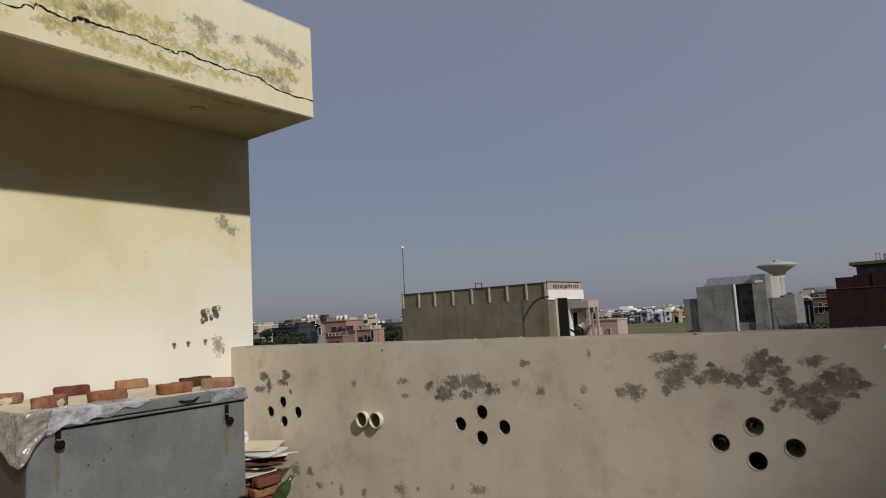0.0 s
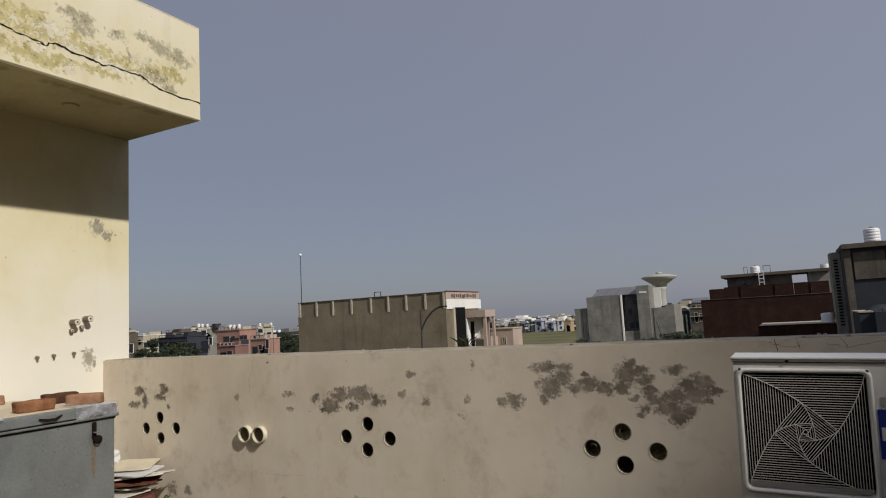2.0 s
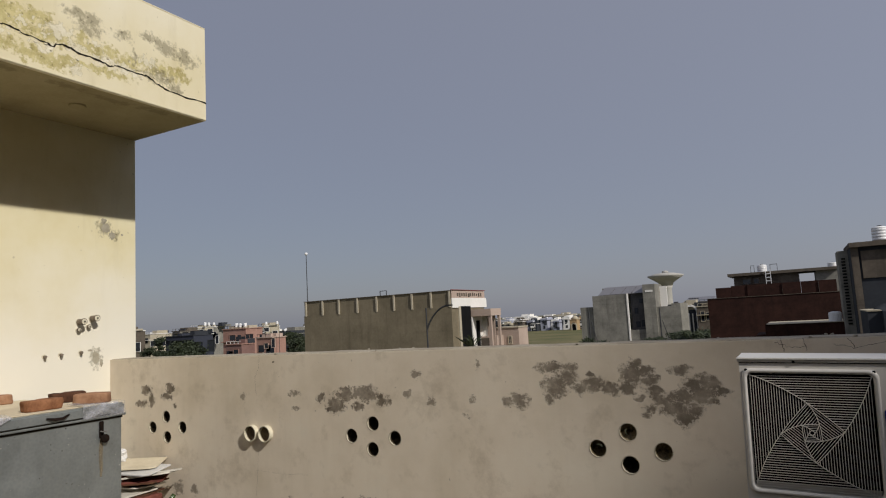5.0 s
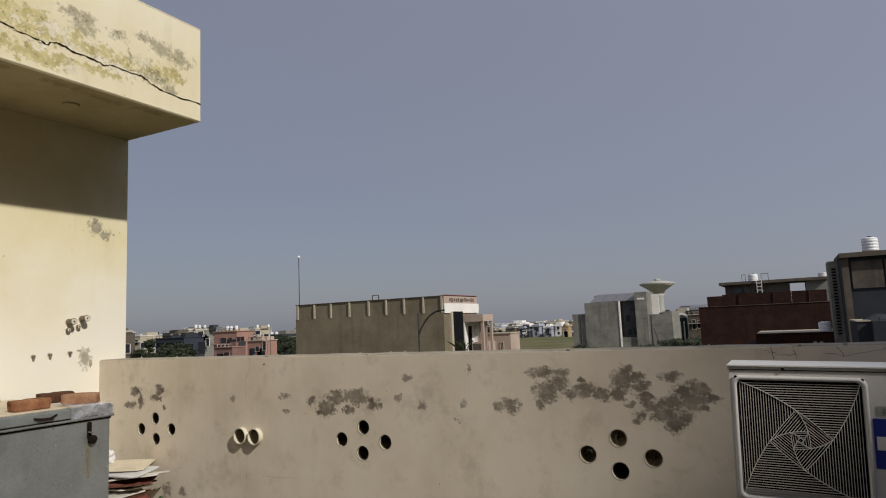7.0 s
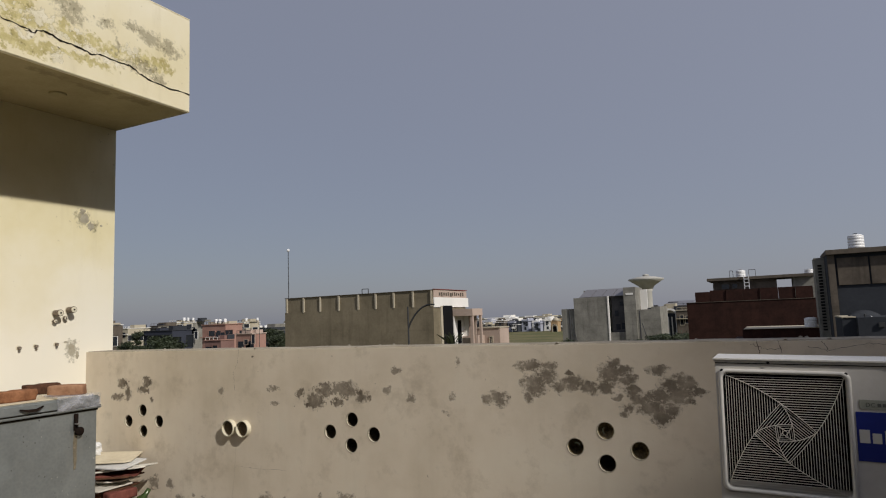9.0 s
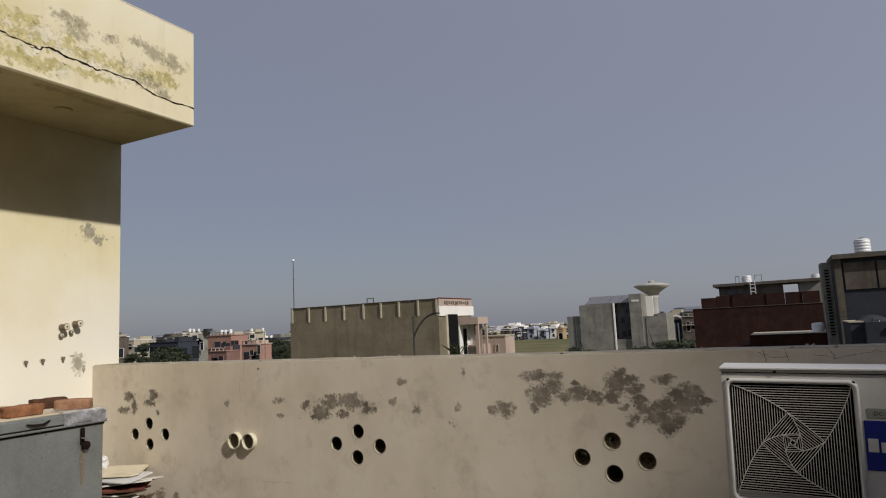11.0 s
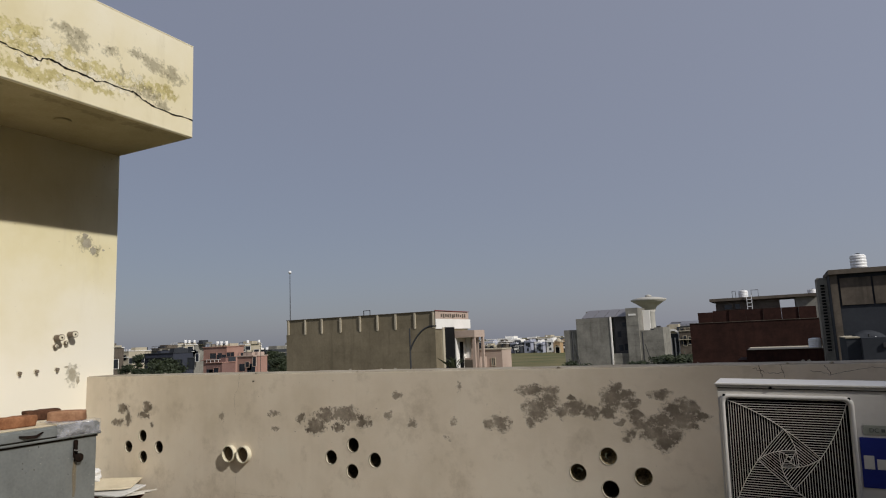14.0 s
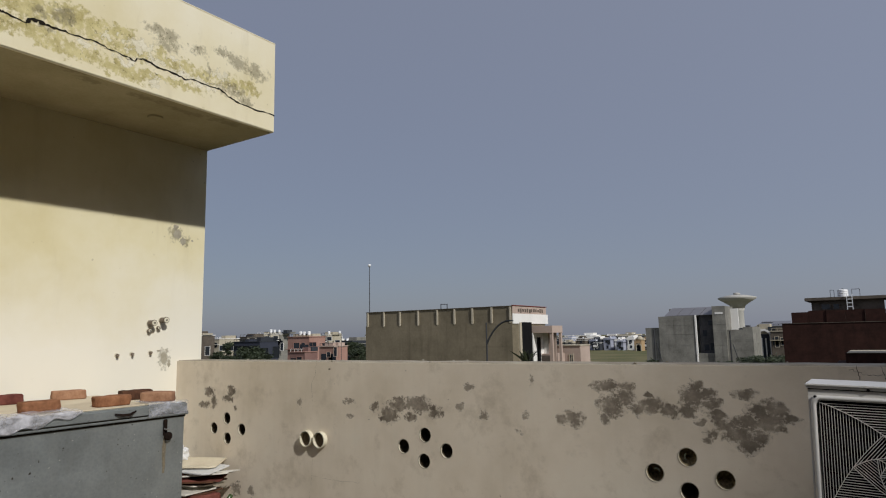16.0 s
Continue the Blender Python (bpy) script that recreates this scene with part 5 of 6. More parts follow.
part("head", lathe([(0.05, mt), (0.16, mt + 0.08), (0.16, mt + 0.25), (0.05, mt + 0.32)], 12), M_TANK, mast, "pale head")

# annexe by the hall
ay = 62.0
an = thing("annexe", "low peach rendered annexe beside the hall", "building", pose(gx(-24.6, ay), ay, GROUND))
aw, at_ = gx(-22.3, ay) - gx(-24.6, ay), gz(-0.92, -22, ay) - GROUND
part("wall", box(0, aw, 0, 2.5, 0, at_ - 0.12), M_PEACH, an)
part("roof", box(-0.05, aw + 0.06, -0.1, 2.56, at_ - 0.12, at_), M_CEMENT_P, an)
part("lower_wing", box(-0.9, aw * 0.42, -3, 0, 0, at_ - 0.80), M_PEACH, an, "lower shaded wing")
part("gate", box(-0.8, aw * 0.35, -3.06, -3.0, 0, at_ - 0.95), M_BROWN, an, "brown metal gate")
window(an, aw * 0.62, aw * 0.72, at_ - 1.7, at_ - 1.0, 0.0)

# street lamp in front of the hall
ly = 40.0
lamp = thing("street_lamp", "dark metal street lamp with a curved arm", "street lamp", pose(gx(-30.3, ly), ly, GROUND))
lt = gz(1.13, -30.3, ly) - GROUND
part("pole", tube((0, 0, 0), (0, 0, lt), 0.09, 0.05, 12), M_IRON, lamp)
arm = bmesh.new()
prev = Vector((0.02, 0, lt - 1.5))
for k in range(1, 11):
    t = k / 10
    p = Vector((0.02 + 1.75 * t ** 1.15, 0, lt - 1.5 + 1.57 * math.sin(t * math.pi / 2) ** 0.9))
    add_tube(arm, prev, p, 0.065, n=8)
    prev = p
part("arm", arm, M_IRON, lamp)
part("lamp_head", box(1.55, 2.1, -0.12, 0.12, lt + 0.03, lt + 0.13, 0.03), M_IRON, lamp)

# grey building with roof panels
gy = 108.0
gb = thing("building", "unfinished grey cement building with sloped roof panels", "building", pose(gx(-12, gy), gy, GROUND))
ox = gx(-12, gy)
def gseg(name, az0, az1, el, y0=0.0, y1=9.0, mat=M_GREYC, label="", zb=0.0):
    return part(name, box(gx(az0, gy) - ox, gx(az1, gy) - ox, y0, y1, zb, gz(el, (az0 + az1) / 2, gy) - GROUND), mat, gb, label)
gseg("wing", -16.95, -15.75, 0.38, 0.5, 7)
gseg("main_block", -15.80, -12.95, 1.30)
gseg("recess", -12.95, -11.60, 1.40, 1.6, 9, M_GREYC, "shaded recessed bay")
bay = gseg("bay_screen", -12.74, -11.62, 1.36, 0.9, 1.5, M_SLATE, "dark slate screen in the bay", gz(-1.84, -12, gy) - GROUND)
for a0, a1, e0, e1 in ((-12.45, -12.1, -1.55, -1.05), (-12.0, -11.7, -1.5, -0.95), (-12.05, -11.75, 0.5, 0.85), (-12.5, -12.2, -0.4, 0.1)):
    part("pane", box(gx(a0, gy) - ox, gx(a1, gy) - ox, 0.86, 0.9, gz(e0, -12, gy) - GROUND, gz(e1, -12, gy) - GROUND), M_GLASS, bay, "dark bluish pane")
gseg("spandrel", -12.95, -11.60, -1.75, 0.2, 1.6)
gseg("stair_tower", -11.60, -10.62, 2.02, -0.2, 6)
gseg("tower_wing", -10.62, -9.45, 0.10, 0.2, 8)
gseg("tower_wing", -9.45, -8.75, 0.30, 0.2, 8)
gseg("roof_stump", -9.75, -9.5, 0.22, 0.3, 1.2, M_SLATE, "dark stump of an unbuilt column")
gseg("roof_stump", -9.25, -8.95, 0.42, 0.3, 1.2, M_SLATE, "dark stump of an unbuilt column")
gseg("white_strip", -12.98, -12.88, 1.35, -0.1, 0.4, M_WHITE, "white edge strip")
# White sheet stands for the sunlit side of the stair tower.
gseg("lit_side_sheet", -10.62, -10.05, 1.85, 4.0, 4.3, M_WHITE, "white sheet for the sunlit side of the tower")
part("tower_slot", box(gx(-11.4, gy) - ox, gx(-10.8, gy) - ox, -0.26, -0.2, gz(1.45, -11, gy) - GROUND - 0.15, gz(1.45, -11, gy) - GROUND + 0.15), M_WHITE, gb)
part("tower_window", box(gx(-11.85, gy) - ox, gx(-11.62, gy) - ox, 1.5, 1.62, gz(0.6, -11, gy) - GROUND - 0.3, gz(0.6, -11, gy) - GROUND + 0.3), M_DARK, gb)
for el in (-1.1, -0.2, 0.55):
    zz = gz(el, -14.4, gy) - GROUND
    part("pour_line", box(gx(-15.79, gy) - ox, gx(-13.05, gy) - ox, -0.02, 0.0, zz - 0.012, zz + 0.012), M_GREYC, gb, "faint pour line")
    part("pour_line", box(gx(-11.58, gy) - ox, gx(-10.64, gy) - ox, -0.22, -0.2, zz - 0.012, zz + 0.012), M_GREYC, gb, "faint pour line")
pb, pt = gz(1.32, -13.5, gy) - GROUND, gz(1.98, -13.5, gy) - GROUND
edges = [-15.35, -14.35, -13.45, -12.6, -11.62]
for a0, a1 in zip(edges, edges[1:]):
    bm = bmesh.new()
    xa, xb = gx(a0, gy) - ox + 0.05, gx(a1, gy) - ox - 0.05
    lo_, hi_ = [], []
    for zoff in (0, 0.08):
        lo_ += [bm.verts.new(p) for p in ((xa, 0.3, pb + zoff), (xb, 0.3, pb + zoff), (xb + 0.5, 3.2, pt + zoff), (xa + 0.5, 3.2, pt + zoff))]
    for f in ((0, 1, 2, 3), (7, 6, 5, 4), (0, 4, 5, 1), (1, 5, 6, 2), (2, 6, 7, 3), (3, 7, 4, 0)):
        bm.faces.new([lo_[k] for k in f])
    part("solar_panel", bm, M_PANEL, gb, "dusty grey roof panel")
part("panel_support", box(gx(-15.3, gy) - ox, gx(-11.62, gy) - ox, 3.0, 3.3, pb - 0.3, pt - 0.05), M_GREYC, gb)
for az, el in ((-16.2, 0.2), (-10.4, 0.0)):
    pole = thing("utility_pole", "thin dark utility pole", "pole", pose(gx(az, gy - 8), gy - 8, GROUND), "utility poles")
    ph = gz(el, az, gy - 8) - GROUND
    part("pole", tube((0, 0, 0), (0, 0, ph), 0.14, 0.10, 8), M_IRON, pole)
    part("stay", tube((0.3, 0, ph * 0.78), (2.0, 0, 0), 0.06, n=6), M_IRON, pole)

# water tower far away
wy = 372.0
wt = thing("water_tower", "concrete water tower with a wide conical bowl", "water tower", pose(gx(-9.68, wy), wy, GROUND))
R = (gx(-8.28, wy) - gx(-11.12, wy)) / 2
zt = gz(2.62, -9.7, wy) - GROUND
part("stem", lathe([(3.0, 0), (2.75, zt * 0.5), (2.8, zt - 7.0), (3.5, zt - 5.6)], 32), M_TOWER, wt, "pale concrete stem")
part("bowl", lathe([(3.2, zt - 5.9), (R * 0.42, zt - 3.9), (R * 0.70, zt - 2.1), (R, zt - 0.35), (R, zt + 0.25), (R * 0.55, zt + 1.3), (R * 0.2, zt + 1.7)], 48), M_TOWER, wt, "shallow conical bowl")
part("lantern", lathe([(R * 0.18, zt + 1.7), (R * 0.18, zt + 2.5), (R * 0.05, zt + 2.9)], 20), M_TOWER, wt)

# maroon building
by = 70.0
mb = thing("building", "dark maroon brick building with an open roof floor", "building", pose(0, by, GROUND))
bz = gz(0.51, -2, by) - GROUND
bx0, bx1 = gx(-6.62, by), gx(2.75, by)
part("wall", box(bx0, bx1, 0, 9, 0, bz), M_MAROON, mb, "dark maroon brick wall")
part("string_course", box(bx0 - 0.05, bx1, -0.06, 0, bz - 0.05, bz), M_BROWN, mb)
uz = gz(1.42, -2, by + 0.4) - GROUND
edges = [gx(a, by) for a in (-5.95, -4.8, -3.6, -2.35, -1.1, 0.2, 1.4, 2.6)]
for k, (a, b) in enumerate(zip(edges, edges[1:])):
    part("parapet_panel", box(a - 0.005, b - 0.025, 0.35 + 0.10 * (k % 2), 0.7, bz, uz - (0.12 if k == 0 else 0.0)), M_MAROON, mb, "maroon brick parapet panel")
sz = gz(2.38, -1, by + 3) - GROUND
part("roof_slab", box(gx(-4.9, by + 3), gx(2.75, by + 3), 2.4, 8, sz - 0.28, sz), M_BROWN, mb, "thin dark roof slab")
part("roof_wall", box(gx(-4.5, by + 3), gx(0.15, by + 3), 3, 7.5, bz, sz - 0.28), M_BROWN, mb, "brown roof room wall")
part("roof_wall", box(gx(1.25, by + 3), gx(2.75, by + 3), 3, 7.5, bz, sz - 0.05), M_GREYC, mb)
for a0, a1 in ((-3.85, -3.3), (-3.05, -2.7)):
    window(mb, gx(a0, by + 3), gx(a1, by + 3), sz - 1.1, sz - 0.65, 3.0, M_BROWN, 0)
lad = bmesh.new()
lx = gx(-2.0, by + 2)
for s in (-0.22, 0.22):
    add_box(lad, lx + s - 0.03, lx + s + 0.03, 2.2, 2.3, bz, sz + 0.2)
for k in range(6):
    add_box(lad, lx - 0.22, lx + 0.22, 2.2, 2.28, bz + 0.35 + k * 0.35, bz + 0.42 + k * 0.35)
part("ladder", lad, M_TANK, mb, "pale steel ladder")
water_tank(gx(-2.38, by + 4), by + 4, GROUND + sz, 0.46, 0.78)
for a0, a1 in ((-3.2, -2.95), (-1.8, -1.3)):
    rail = bmesh.new()
    xa, xb = gx(a0, by + 4), gx(a1, by + 4)
    add_tube(rail, (xa, 4.2, sz), (xa, 4.2, sz + 0.75), 0.025, n=6)
    add_tube(rail, (xb, 4.2, sz), (xb, 4.2, sz + 0.75), 0.025, n=6)
    add_tube(rail, (xa, 4.2, sz + 0.75), (xb, 4.2, sz + 0.75), 0.025, n=6)
    part("roof_pipe", rail, M_IRON, mb, "thin bent roof pipe")
water_tank(gx(2.45, by + 3), by + 3.2, GROUND + sz, 0.42, 0.42, "yellowish white roof water tank")

# low dark roof in front of it
lz = gz(-1.76, 0, 54) - GROUND
lowb = thing("building", "low dark brick building with a pale roof edge", "building", pose(0, 54, GROUND))
part("wall", box(gx(-2.6, 54), gx(3.9, 54), 0, 6, 0, lz - 0.035), M_MAROON, lowb, "dark maroon wall")
part("roof", box(gx(-2.5, 54), gx(3.9, 54), -0.10, 6.2, lz - 0.035, lz), M_CEMENT_P, lowb, "pale roof edge")
part("lean_to", box(gx(-3.3, 54), gx(-2.6, 54), 0.3, 5, 0, lz - 0.75), M_MAROON, lowb)
water_tank(gx(2.22, 54.5), 54.6, GROUND + lz, 0.42, 0.70)

# tall dark building
dy = 50.0
db = thing("building", "tall grey building with brown panels and a jali screen", "building", pose(0, dy, GROUND))
dz = gz(4.0, 5, dy) - GROUND
dx0, dx1 = gx(3.66, dy), gx(17, dy)
part("wall", box(dx0, dx1, 0, 5.0, 0, dz - 0.3), M_DGREY, db, "dark grey wall")
part("roof_slab", box(dx0 - 0.05, dx1 + 0.3, -0.5, 5.2, dz - 0.3, dz), M_BROWN, db, "grey roof slab")
zb = gz(1.33, 5, dy) - GROUND
xs = [gx(4.25, dy), gx(6.35, dy), gx(8.8, dy), gx(11.3, dy), gx(13.8, dy)]
for a, b in zip(xs, xs[1:]):
    part("panel", box(a + 0.04, b - 0.06, -0.10, 0, zb, dz - 0.55, 0.01), M_BROWN, db, "brown rendered panel")
part("pier", box(dx0 + 0.02, gx(4.15, dy), -0.22, 0, 0, dz - 0.3), M_BROWN, db, "grey corner pier")
jx0, jx1, jy = gx(2.82, 52.5), gx(3.66, 52.5) - 0.02, 2.5
jz = gz(3.5, 3.2, 52.5) - GROUND
part("screen_wall", box(jx0, jx1 + 0.25, jy, 5.0, 0, jz), M_GREYC, db, "pale screen wall")
for k in range(22):
    part("jali_slat", box(jx0 + 0.18, jx0 + 0.42, jy - 0.06, jy, jz - 0.5 - k * 0.21 - 0.11, jz - 0.5 - k * 0.21), M_DARK, db)
part("tank_plinth", box(gx(5.1, 50.6), gx(6.2, 50.6), 0.1, 1.3, dz, dz + 0.06), M_BROWN, db)
water_tank(gx(5.66, 50.6), 50.6, GROUND + dz + 0.06, 0.47, 0.92, "white plastic roof water tank with creased sides")
ry = 42.0
rb = thing("building", "nearer flat roof block with a grey wall", "building", pose(0, ry, GROUND))
rz = gz(-1.12, 6, ry) - GROUND
part("wall", box(gx(4.35, ry), gx(16, ry), 0.8, 5.5, 0, rz - 0.02), M_DGREY, rb, "dark side wall")
part("front", box(gx(5.25, ry), gx(16, ry), 0, 0.8, 0, rz), M_DGREY, rb, "dusty grey front wall")
part("coping", box(gx(4.35, ry) - 0.03, gx(5.25, ry), 0.75, 5.5, rz - 0.02, rz + 0.05), M_CEMENT_P, rb)
part("vent", box(gx(6.5, ry), gx(6.9, ry), -0.12, 0, rz - 0.55, rz - 0.28, 0.02), M_IRON, rb)
dish = thing("satellite_dish", "dark mesh satellite dish on the roof", "dish", pose(gx(5.8, 44), 44.0, GROUND + rz - 0.75))
bm = lathe([(0.02, 0.0), (0.4, 0.03), (0.8, 0.12), (1.12, 0.24), (1.14, 0.25), (0.8, 0.14), (0.4, 0.05), (0.02, 0.02)], 36)
ds = part("reflector", bm, M_DGREY, dish, "dark shallow mesh bowl")
ds.matrix_basis = pose(0, 0.6, 0.0, 62, 0, 10)
part("feed", tube((0, 0.4, 0.2), (0.25, -0.1, 0.75), 0.03), M_TANK, dish, "pale feed arm")
part("post", tube((0, 0.5, 0.0), (0, 0.5, 0.9), 0.05), M_IRON, dish)

def sited(azl, azr, y, depth, el, col, label, openings=(), ledges=(), slab="white", tanks=()):
    """A flat-roofed house between two bearings, with its openings, ledges and tanks where they show."""
    x0, x1 = gx(azl, y), EX + (y - EY + depth) * math.tan(radians(azr))
    mid = (azl + azr) / 2
    top = gz(el, mid, y) - GROUND
    h = thing("house", label, "house", pose(x0, y, GROUND), "town houses")
    mat = M_COLOURS[col]
    part("wall", box(0, x1 - x0, 0, depth, 0, top - 0.14), mat, h)
    part("roof", box(-0.12, x1 - x0 + 0.12, -0.16, depth + 0.1, top - 0.14, top), M_COLOURS[slab], h)
    for e in ledges:
        z_ = gz(e, mid, y) - GROUND
        part("ledge", box(-0.1, x1 - x0 + 0.1, -0.45, 0.0, z_ - 0.14, z_), M_COLOURS[slab], h)
    for a0, a1, e0, e1 in openings:
        window(h, gx(a0, y) - x0, gx(a1, y) - x0, gz(e0, a0, y) - GROUND, gz(e1, a0, y) - GROUND, 0.0, M_COLOURS[slab], 1 if a1 - a0 > 0.5 else 0)
    q = random.Random(int(-azl * 100))
    for k in range(q.choice((2, 3, 3))):
        cw, cx = q.uniform(0.5, 1.3), q.uniform(0.6, max(0.8, x1 - x0 - 0.8))
        part("roof_room", box(cx - cw, cx + cw, depth * 0.3 + 0.3 * k, depth * 0.8 + 0.3 * k, top, top + q.uniform(0.3, 0.9)), M_COLOURS[q.choice((col, slab, "dark", "cream"))], h)
    for k in range(3):
        a = q.uniform(0.2, x1 - x0 - 1.0)
        # Dark boxes on the front put verandah shade into colour.
        part("verandah", box(a, a + q.uniform(0.7, 1.6), -0.05, 0.0, top - q.uniform(2.2, 2.6), top - q.uniform(1.1, 1.5)), M_GLASS, h, "dark box standing for a shaded verandah")
    rail = bmesh.new()
    for k in range(int((x1 - x0) / 0.9)):
        add_box(rail, 0.2 + k * 0.9, 0.26 + k * 0.9, -0.1, -0.04, top, top + 0.45)
    add_box(rail, 0.2, x1 - x0 - 0.2, -0.1, -0.04, top + 0.40, top + 0.46)
    part("roof_railing", rail, M_COLOURS[q.choice(("white", "dark", slab))], h)
    for a, r in tanks:
        r *= 0.72
        part("tank_stand", box(gx(a, y) - x0 - r, gx(a, y) - x0 + r, 0.8, 0.8 + 2 * r, top, top + 0.25), M_CEMENT_P, h)
        water_tank(gx(a, y), y + 0.8 + r, GROUND + top + 0.25, r, r * 2.2)
    return h


def arch_bm(w, h, t, d, n=12):
    """A standing arch: two jambs and a round head, t thick and d deep."""
    pts = [(-w, 0.0)] + [(-w * math.cos(k / n * math.pi), h - w + w * math.sin(k / n * math.pi)) for k in range(n + 1)] + [(w, 0.0)]
    out = [(-w - t, 0.0)] + [(-(w + t) * math.cos(k / n * math.pi), h - w + (w + t) * math.sin(k / n * math.pi)) for k in range(n + 1)] + [(w + t, 0.0)]
    bm = bmesh.new()
    rows = [[bm.verts.new((x, y, z)) for x, z in line] for line, y in ((pts, 0.0), (out, 0.0), (out, d), (pts, d))]
    for a, b in zip(rows, rows[1:] + rows[:1]):
        for k in range(len(a) - 1):
            bm.faces.new((a[k], a[k + 1], b[k + 1], b[k]))
    bmesh.ops.recalc_face_normals(bm, faces=bm.faces)
    return bm


# houses beyond the grey building
villa = sited(-8.62, -7.15, 128, 5, 0.12, "cream", "pale villa with a tall arched white porch", ((-8.55, -8.35, -1.2, -0.5),), (), "cream")
vx = gx(-7.95, 128) - gx(-8.62, 128)
part("arch", arch_bm(0.95, gz(-0.05, -8, 128) - GROUND, 0.35, 0.5), M_WHITE, villa, "white arched porch surround", (vx, -0.6, 0))
# Dark sheet put on the wall where the porch is shaded.
part("porch_shade", box(vx - 0.95, vx + 0.95, -0.08, 0.0, 0, gz(-0.3, -8, 128) - GROUND), M_GLASS, villa, "dark sheet for the shade behind the arch")
for k in (-0.35, 0.3):
    part("porch_post", tube((vx + k, -0.4, 0), (vx + k, -0.4, gz(-0.6, -8, 128) - GROUND), 0.11, n=10), M_WHITE, villa)
sited(-7.5, -6.25, 126, 4, -0.05, "brown", "brown villa wing with pale posts", ((-7.2, -6.95, -1.3, -0.5), (-6.8, -6.5, -1.2, -0.6)), (-0.75,), "cream")
shed = sited(-8.3, -6.2, 150, 8, 0.30, "grey", "grey building under a sloped sheet roof", ((-6.75, -6.5, -0.2, 0.1),), (), "grey")
bm = bmesh.new()
sx, sz2 = gx(-6.2, 150) - gx(-8.3, 150), gz(0.30, -7, 150) - GROUND
vs = [bm.verts.new(p) for z_ in (0.0, 0.12) for p in ((-0.3, -0.4, sz2 + z_), (sx, -0.4, sz2 + z_), (sx + 0.3, 4.0, sz2 + 1.0 + z_), (0.3, 4.0, sz2 + 1.0 + z_))]
for f in ((3, 2, 1, 0), (4, 5, 6, 7), (0, 1, 5, 4), (1, 2, 6, 5), (2, 3, 7, 6), (3, 0, 4, 7)):
    bm.faces.new([vs[k] for k in f])
part("sheet_roof", bm, M_PANEL, shed, "grey sloped sheet roof")
# ochre gatehouse on the field
gate = sited(-17.85, -17.0, 306, 5, -0.62, "ochre", "ochre gatehouse with an arched doorway and a small dome", (), (), "ochre")
gcx = (gx(-17.0, 306) - gx(-17.85, 306)) * 0.42
gbase = gz(-0.62, -17.4, 306) - GROUND
part("arch", arch_bm(1.0, gbase * 0.62, 0.4, 0.5), M_CEMENT_P, gate, "pale arched door surround", (gcx, -0.55, 0))
part("doorway", box(gcx - 1.0, gcx + 1.0, -0.08, 0.0, 0, gbase * 0.52), M_DARK, gate, "dark doorway")
part("dome", lathe([(1.5, 0.0), (1.5, 0.7), (1.3, 1.3), (0.8, 1.75), (0.15, 2.0)], 20), M_CEMENT_P, gate, "pale little dome", (gcx, 2.0, gbase))

# houses on the far side of the field
fy = 318.0
cols = ["cream", "brown", "pale_blue", "dark", "pale_blue", "white", "pale_blue", "white", "ochre", "brown", "white"]
azs = [-23.9, -22.9, -22.1, -21.3, -20.7, -20.0, -19.4, -18.8, -18.1, -17.4, -16.6, -15.6]
for k, (a, b) in enumerate(zip(azs, azs[1:])):
    dwelling(gx(a, fy) + 0.3, gx(b, fy) - 0.3, fy + (k * 37 % 11), 9, gz(-0.62 + 0.25 * ((k * 5) % 3) / 2, a, fy), cols[k], 20 + k, 2, slab="white" if k % 2 else "dark", balcony=k % 3 == 0)
for k, (a, b) in enumerate(zip([-24.5, -22.8, -21.0, -19.2, -17.6], [-22.9, -21.2, -19.3, -17.7, -16.0])):
    dwelling(gx(a, 390), gx(b, 390), 390, 12, gz(-0.20 + 0.1 * (k % 2), a, 390), ["grey", "white", "brown", "cream", "grey"][k], 50 + k, 3, tanks=2)

# houses on the near left
sited(-56.5, -53.4, 84, 5, 0.50, "brown", "brown grey house with white window frames", ((-54.1, -53.75, -1.15, -0.45), (-55.2, -54.7, -1.15, -0.45)), (-0.15,), "white")
sited(-53.7, -51.4, 116, 7, 0.18, "cream", "cream town house with a stepped roof edge", ((-53.0, -52.6, -0.8, -0.4), (-52.3, -51.9, -0.8, -0.4)), (-0.3,), "white")
sited(-51.9, -47.7, 92, 7, -0.10, "blue", "dark slate blue house with long ledges", ((-51.2, -50.5, -1.3, -0.7), (-49.8, -49.1, -1.3, -0.7), (-48.7, -48.2, -1.5, -0.6)), (-0.45,), "dark")
sited(-51.4, -49.4, 98, 5, 0.30, "grey", "grey roof floor with sloped slabs", ((-50.6, -50.2, -0.05, 0.15),), (0.12,), "brown")
sited(-50.0, -47.9, 108, 6, 0.52, "cream", "cream upper floor with a white balcony", ((-49.5, -49.0, -0.1, 0.3), (-48.7, -48.3, -0.1, 0.3)), (0.0,), "white", ((-49.2, 0.5), (-48.9, 0.45), (-48.5, 0.4)))
sited(-48.25, -47.35, 97, 3, 0.50, "grey", "narrow grey stair tower with white window frames", ((-48.1, -47.85, -0.9, -0.3),), (-0.05,), "white")
sited(-47.5, -44.35, 84, 4, 0.24, "pink", "salmon pink town house with dark windows", ((-47.0, -46.5, -0.75, -0.3), (-45.7, -45.1, -0.62, -0.3)), (-0.82,), "pink", ((-46.8, 0.42), (-46.5, 0.4), (-46.1, 0.42)))
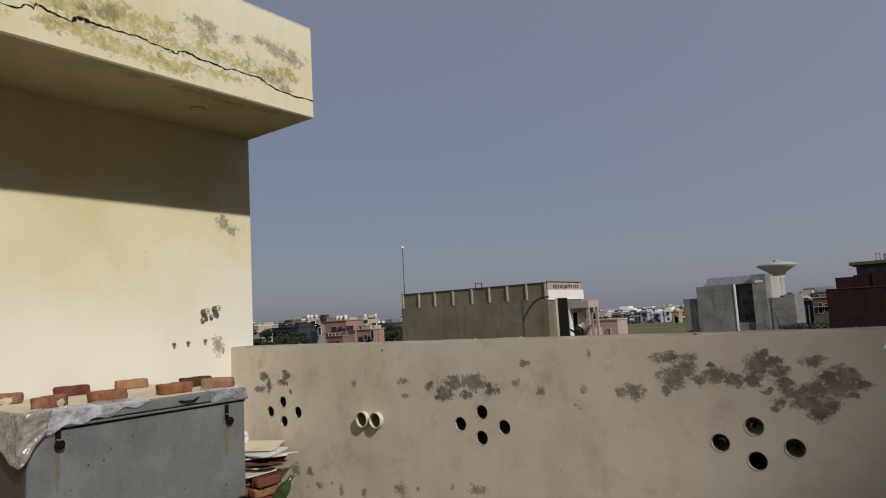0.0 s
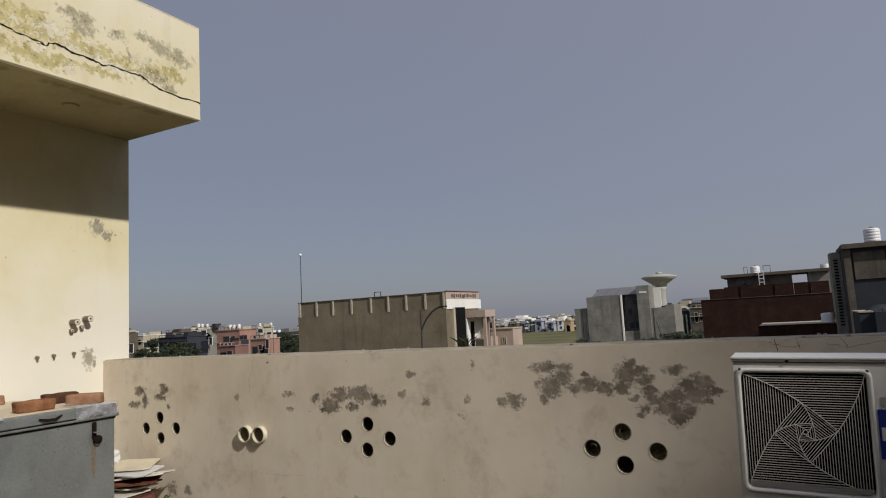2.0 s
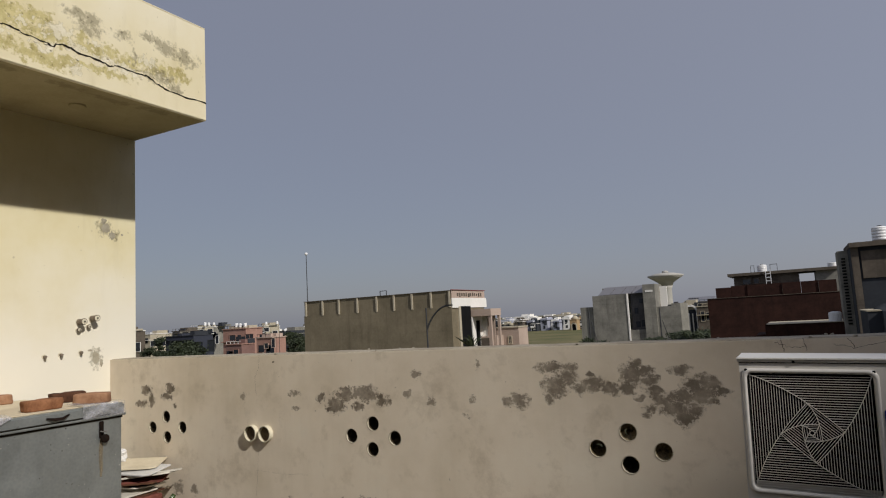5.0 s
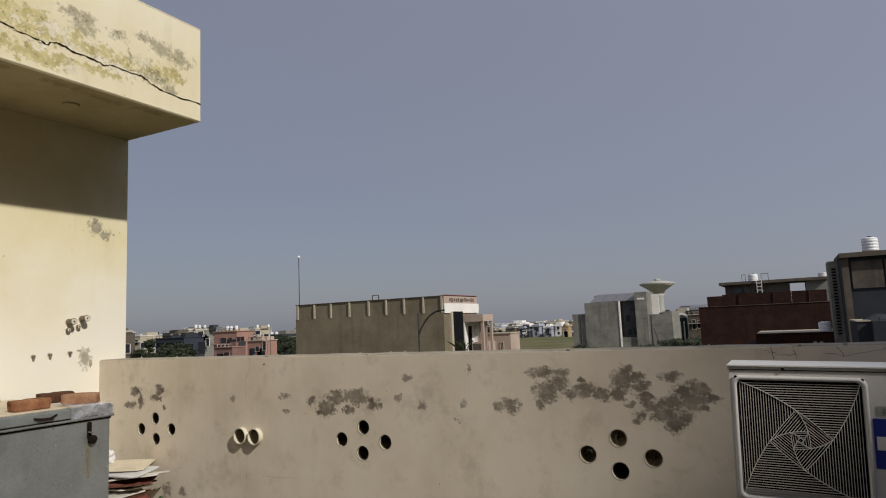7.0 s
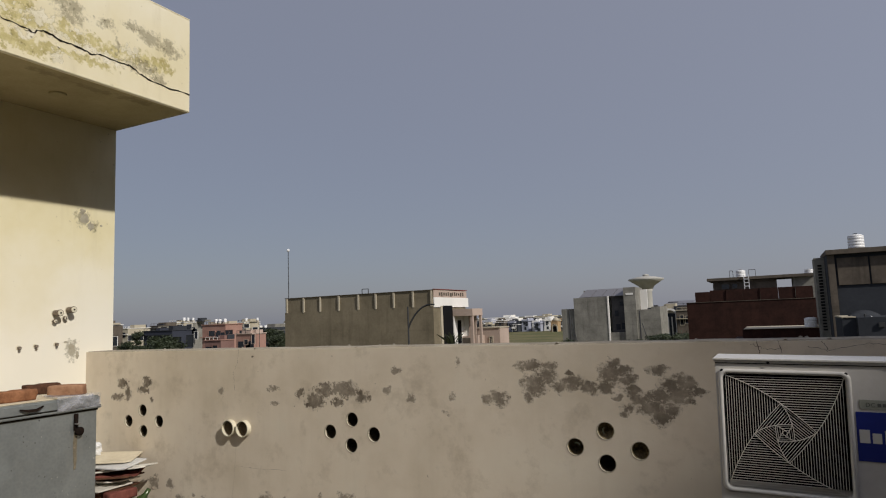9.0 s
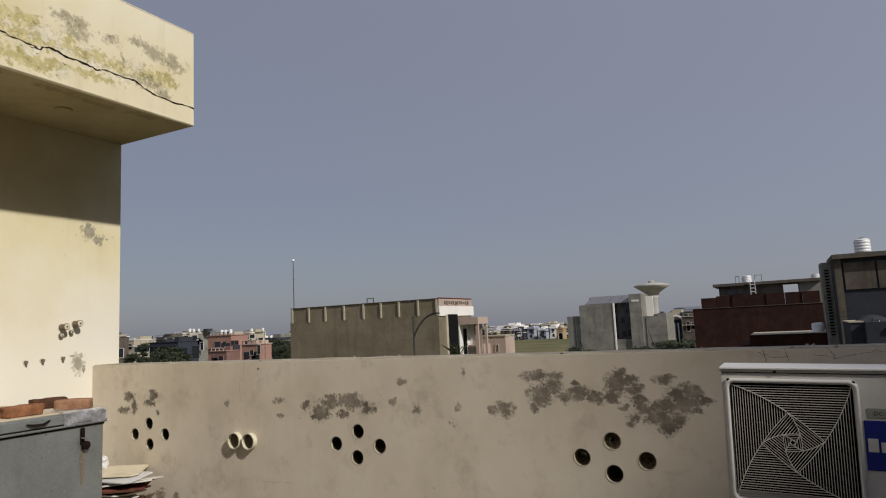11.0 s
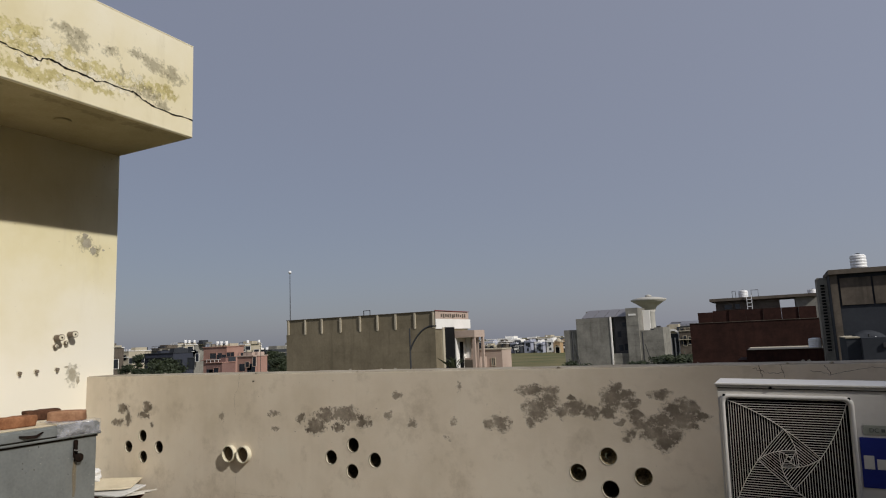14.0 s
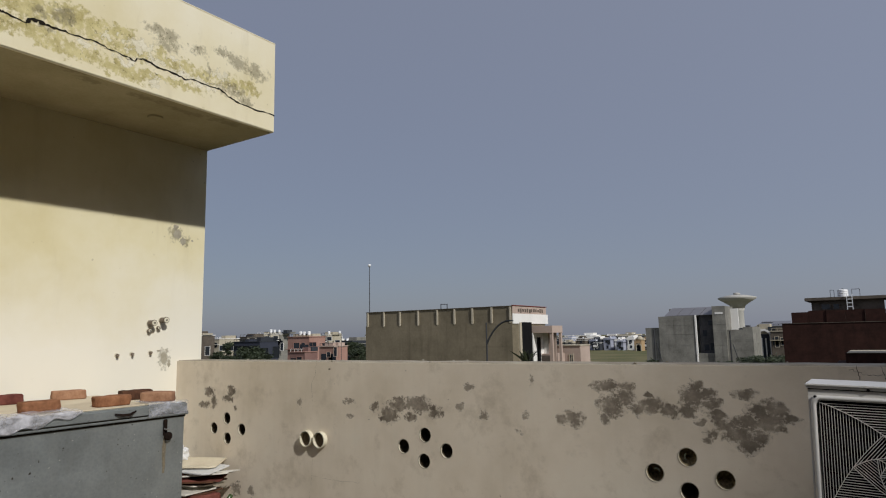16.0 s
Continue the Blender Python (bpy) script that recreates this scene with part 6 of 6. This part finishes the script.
# Mauve carries the shade of the pink house's lower front in its colour.
sited(-47.3, -45.0, 80, 3, -1.05, "mauve", "low wing of the pink house, mauve for shade", ((-46.7, -46.3, -2.0, -1.5),), (), "pink")
sited(-44.85, -42.45, 76, 3, -0.62, "pink", "low salmon house with a pale roof ledge", ((-44.2, -43.9, -1.55, -1.15), (-43.6, -43.35, -1.5, -0.75)), (), "peach")
sited(-44.7, -42.95, 112, 5, 0.34, "cream", "cream town house with white balconies", ((-44.2, -43.8, -0.15, 0.15), (-43.5, -43.1, -0.5, -0.15)), (-0.22,), "white", ((-44.3, 0.4), (-43.4, 0.38)))
sited(-43.2, -40.9, 165, 8, -0.30, "white", "far white house row", ((-42.6, -42.3, -0.9, -0.6), (-41.8, -41.5, -0.9, -0.6)), (-0.5,), "dark", ((-42.6, 0.6), (-42.2, 0.6), (-41.6, 0.55)))
aerial = thing("antenna", "thin dark roof antenna pole", "antenna", pose(gx(-42.98, 76.5), 76.5, GROUND))
part("pole", tube((0, 0, 0), (0, 0, gz(0.38, -42.98, 76.5) - GROUND), 0.05, 0.03, 8), M_IRON, aerial)
part("crossbar", tube((-0.25, 0, gz(0.1, -42.98, 76.5) - GROUND), (0.25, 0, gz(0.1, -42.98, 76.5) - GROUND), 0.02, n=6), M_IRON, aerial)


hr = random.Random(31)
az = -57.0
while az < -41.0:
    wide = hr.uniform(1.3, 2.2)
    yy = hr.uniform(135, 210)
    dwelling(gx(az, yy), gx(az + wide * 0.92, yy), yy, 8, gz(hr.uniform(-0.30, 0.28), az, yy), hr.choice(("white", "cream", "grey", "brown", "dark", "white", "peach")), hr.randrange(9999), 3,
             slab=hr.choice(("white", "dark", "grey")), balcony=hr.random() < 0.5, tanks=hr.choice((1, 2, 2)))
    az += wide
az = -25.0
while az < -15.5:
    wide = hr.uniform(0.7, 1.3)
    yy = hr.uniform(335, 370)
    dwelling(gx(az, yy), gx(az + wide * 0.94, yy), yy, 9, gz(hr.uniform(-0.62, -0.15), az, yy), hr.choice(("white", "cream", "pale_blue", "dark", "white", "brown")), hr.randrange(9999), 2,
             slab=hr.choice(("white", "dark", "white")), balcony=True, tanks=hr.choice((0, 1, 2)))
    az += wide


def tree(x, y, h, r, seed, label, leaves=4200, size=0.2):
    """A tapered trunk with limbs and a ragged crown of many small leaf clumps."""
    q = random.Random(seed)
    t = thing("tree", label, "tree", pose(x, y, GROUND), "trees")
    tr = bmesh.new()
    add_tube(tr, (0, 0, 0), (0, 0, h * 0.75), 0.16, 0.05, 8)
    lobes = []
    for k in range(13):
        a = k * 2.4 + q.uniform(-0.5, 0.5)
        up = q.uniform(0.30, 0.96)
        reach = r * (1.15 - up) * q.uniform(0.5, 1.2)
        p = Vector((math.cos(a) * reach, math.sin(a) * reach, h * up))
        add_tube(tr, (0, 0, h * up * 0.7), p, 0.05, 0.015, 5)
        lobes.append((p, r * q.uniform(0.28, 0.55)))
    part("trunk", tr, M_BARK, t)
    verts, faces = [], []
    for _ in range(leaves):
        c, rr = q.choice(lobes)
        d = Vector((q.gauss(0, 1), q.gauss(0, 1), q.gauss(0, 0.6)))
        p = c + d * rr * 0.55
        p.z = min(p.z, h)
        u = Vector((q.gauss(0, 1), q.gauss(0, 1), q.gauss(0, 0.7))).normalized()
        v = u.orthogonal().normalized()
        s = size * q.uniform(0.5, 1.3)
        b = len(verts)
        verts += [p + o for o in (u * s, v * s * 0.45, -u * s, -v * s * 0.45)]
        faces.append((b, b + 1, b + 2, b + 3))
    me = bpy.data.meshes.new("crown")
    me.from_pydata(verts, [], faces)
    me.materials.append(M_LEAF)
    new("crown", me).parent = t
    return t


tr = random.Random(9)
for az, y, el, r in ((-53.2, 74, -0.45, 1.6), (-52.4, 72, -0.10, 1.3), (-52.0, 70, -0.9, 1.6), (-51.2, 72, -0.55, 1.9), (-50.1, 70, -0.45, 2.0), (-50.6, 66, -1.0, 2.2), (-49.4, 70, -0.9, 1.6), (-42.0, 96, -0.35, 2.1), (-41.3, 100, -0.40, 1.7), (-41.6, 92, -0.75, 1.8)):
    tree(gx(az, y), y, gz(el, az, y) - GROUND, r, tr.randrange(999), "dark green leafy tree among the houses")
for az, y, el, r in ((-16.5, 88, -2.05, 1.2), (-15.7, 86, -2.2, 1.2), (-14.9, 86, -2.5, 0.9), (-11.4, 86, -2.45, 0.9), (-10.6, 86, -2.4, 1.0), (-9.4, 84, -2.15, 1.1), (-8.6, 86, -2.0, 1.2),
                     (-7.8, 84, -1.85, 1.3), (-7.0, 86, -1.35, 1.4), (-8.9, 80, -2.5, 1.0)):
    tree(gx(az, y), y, gz(el, az, y) - GROUND, r, tr.randrange(999), "bushy dark green tree by the grey building", 2600, 0.2)
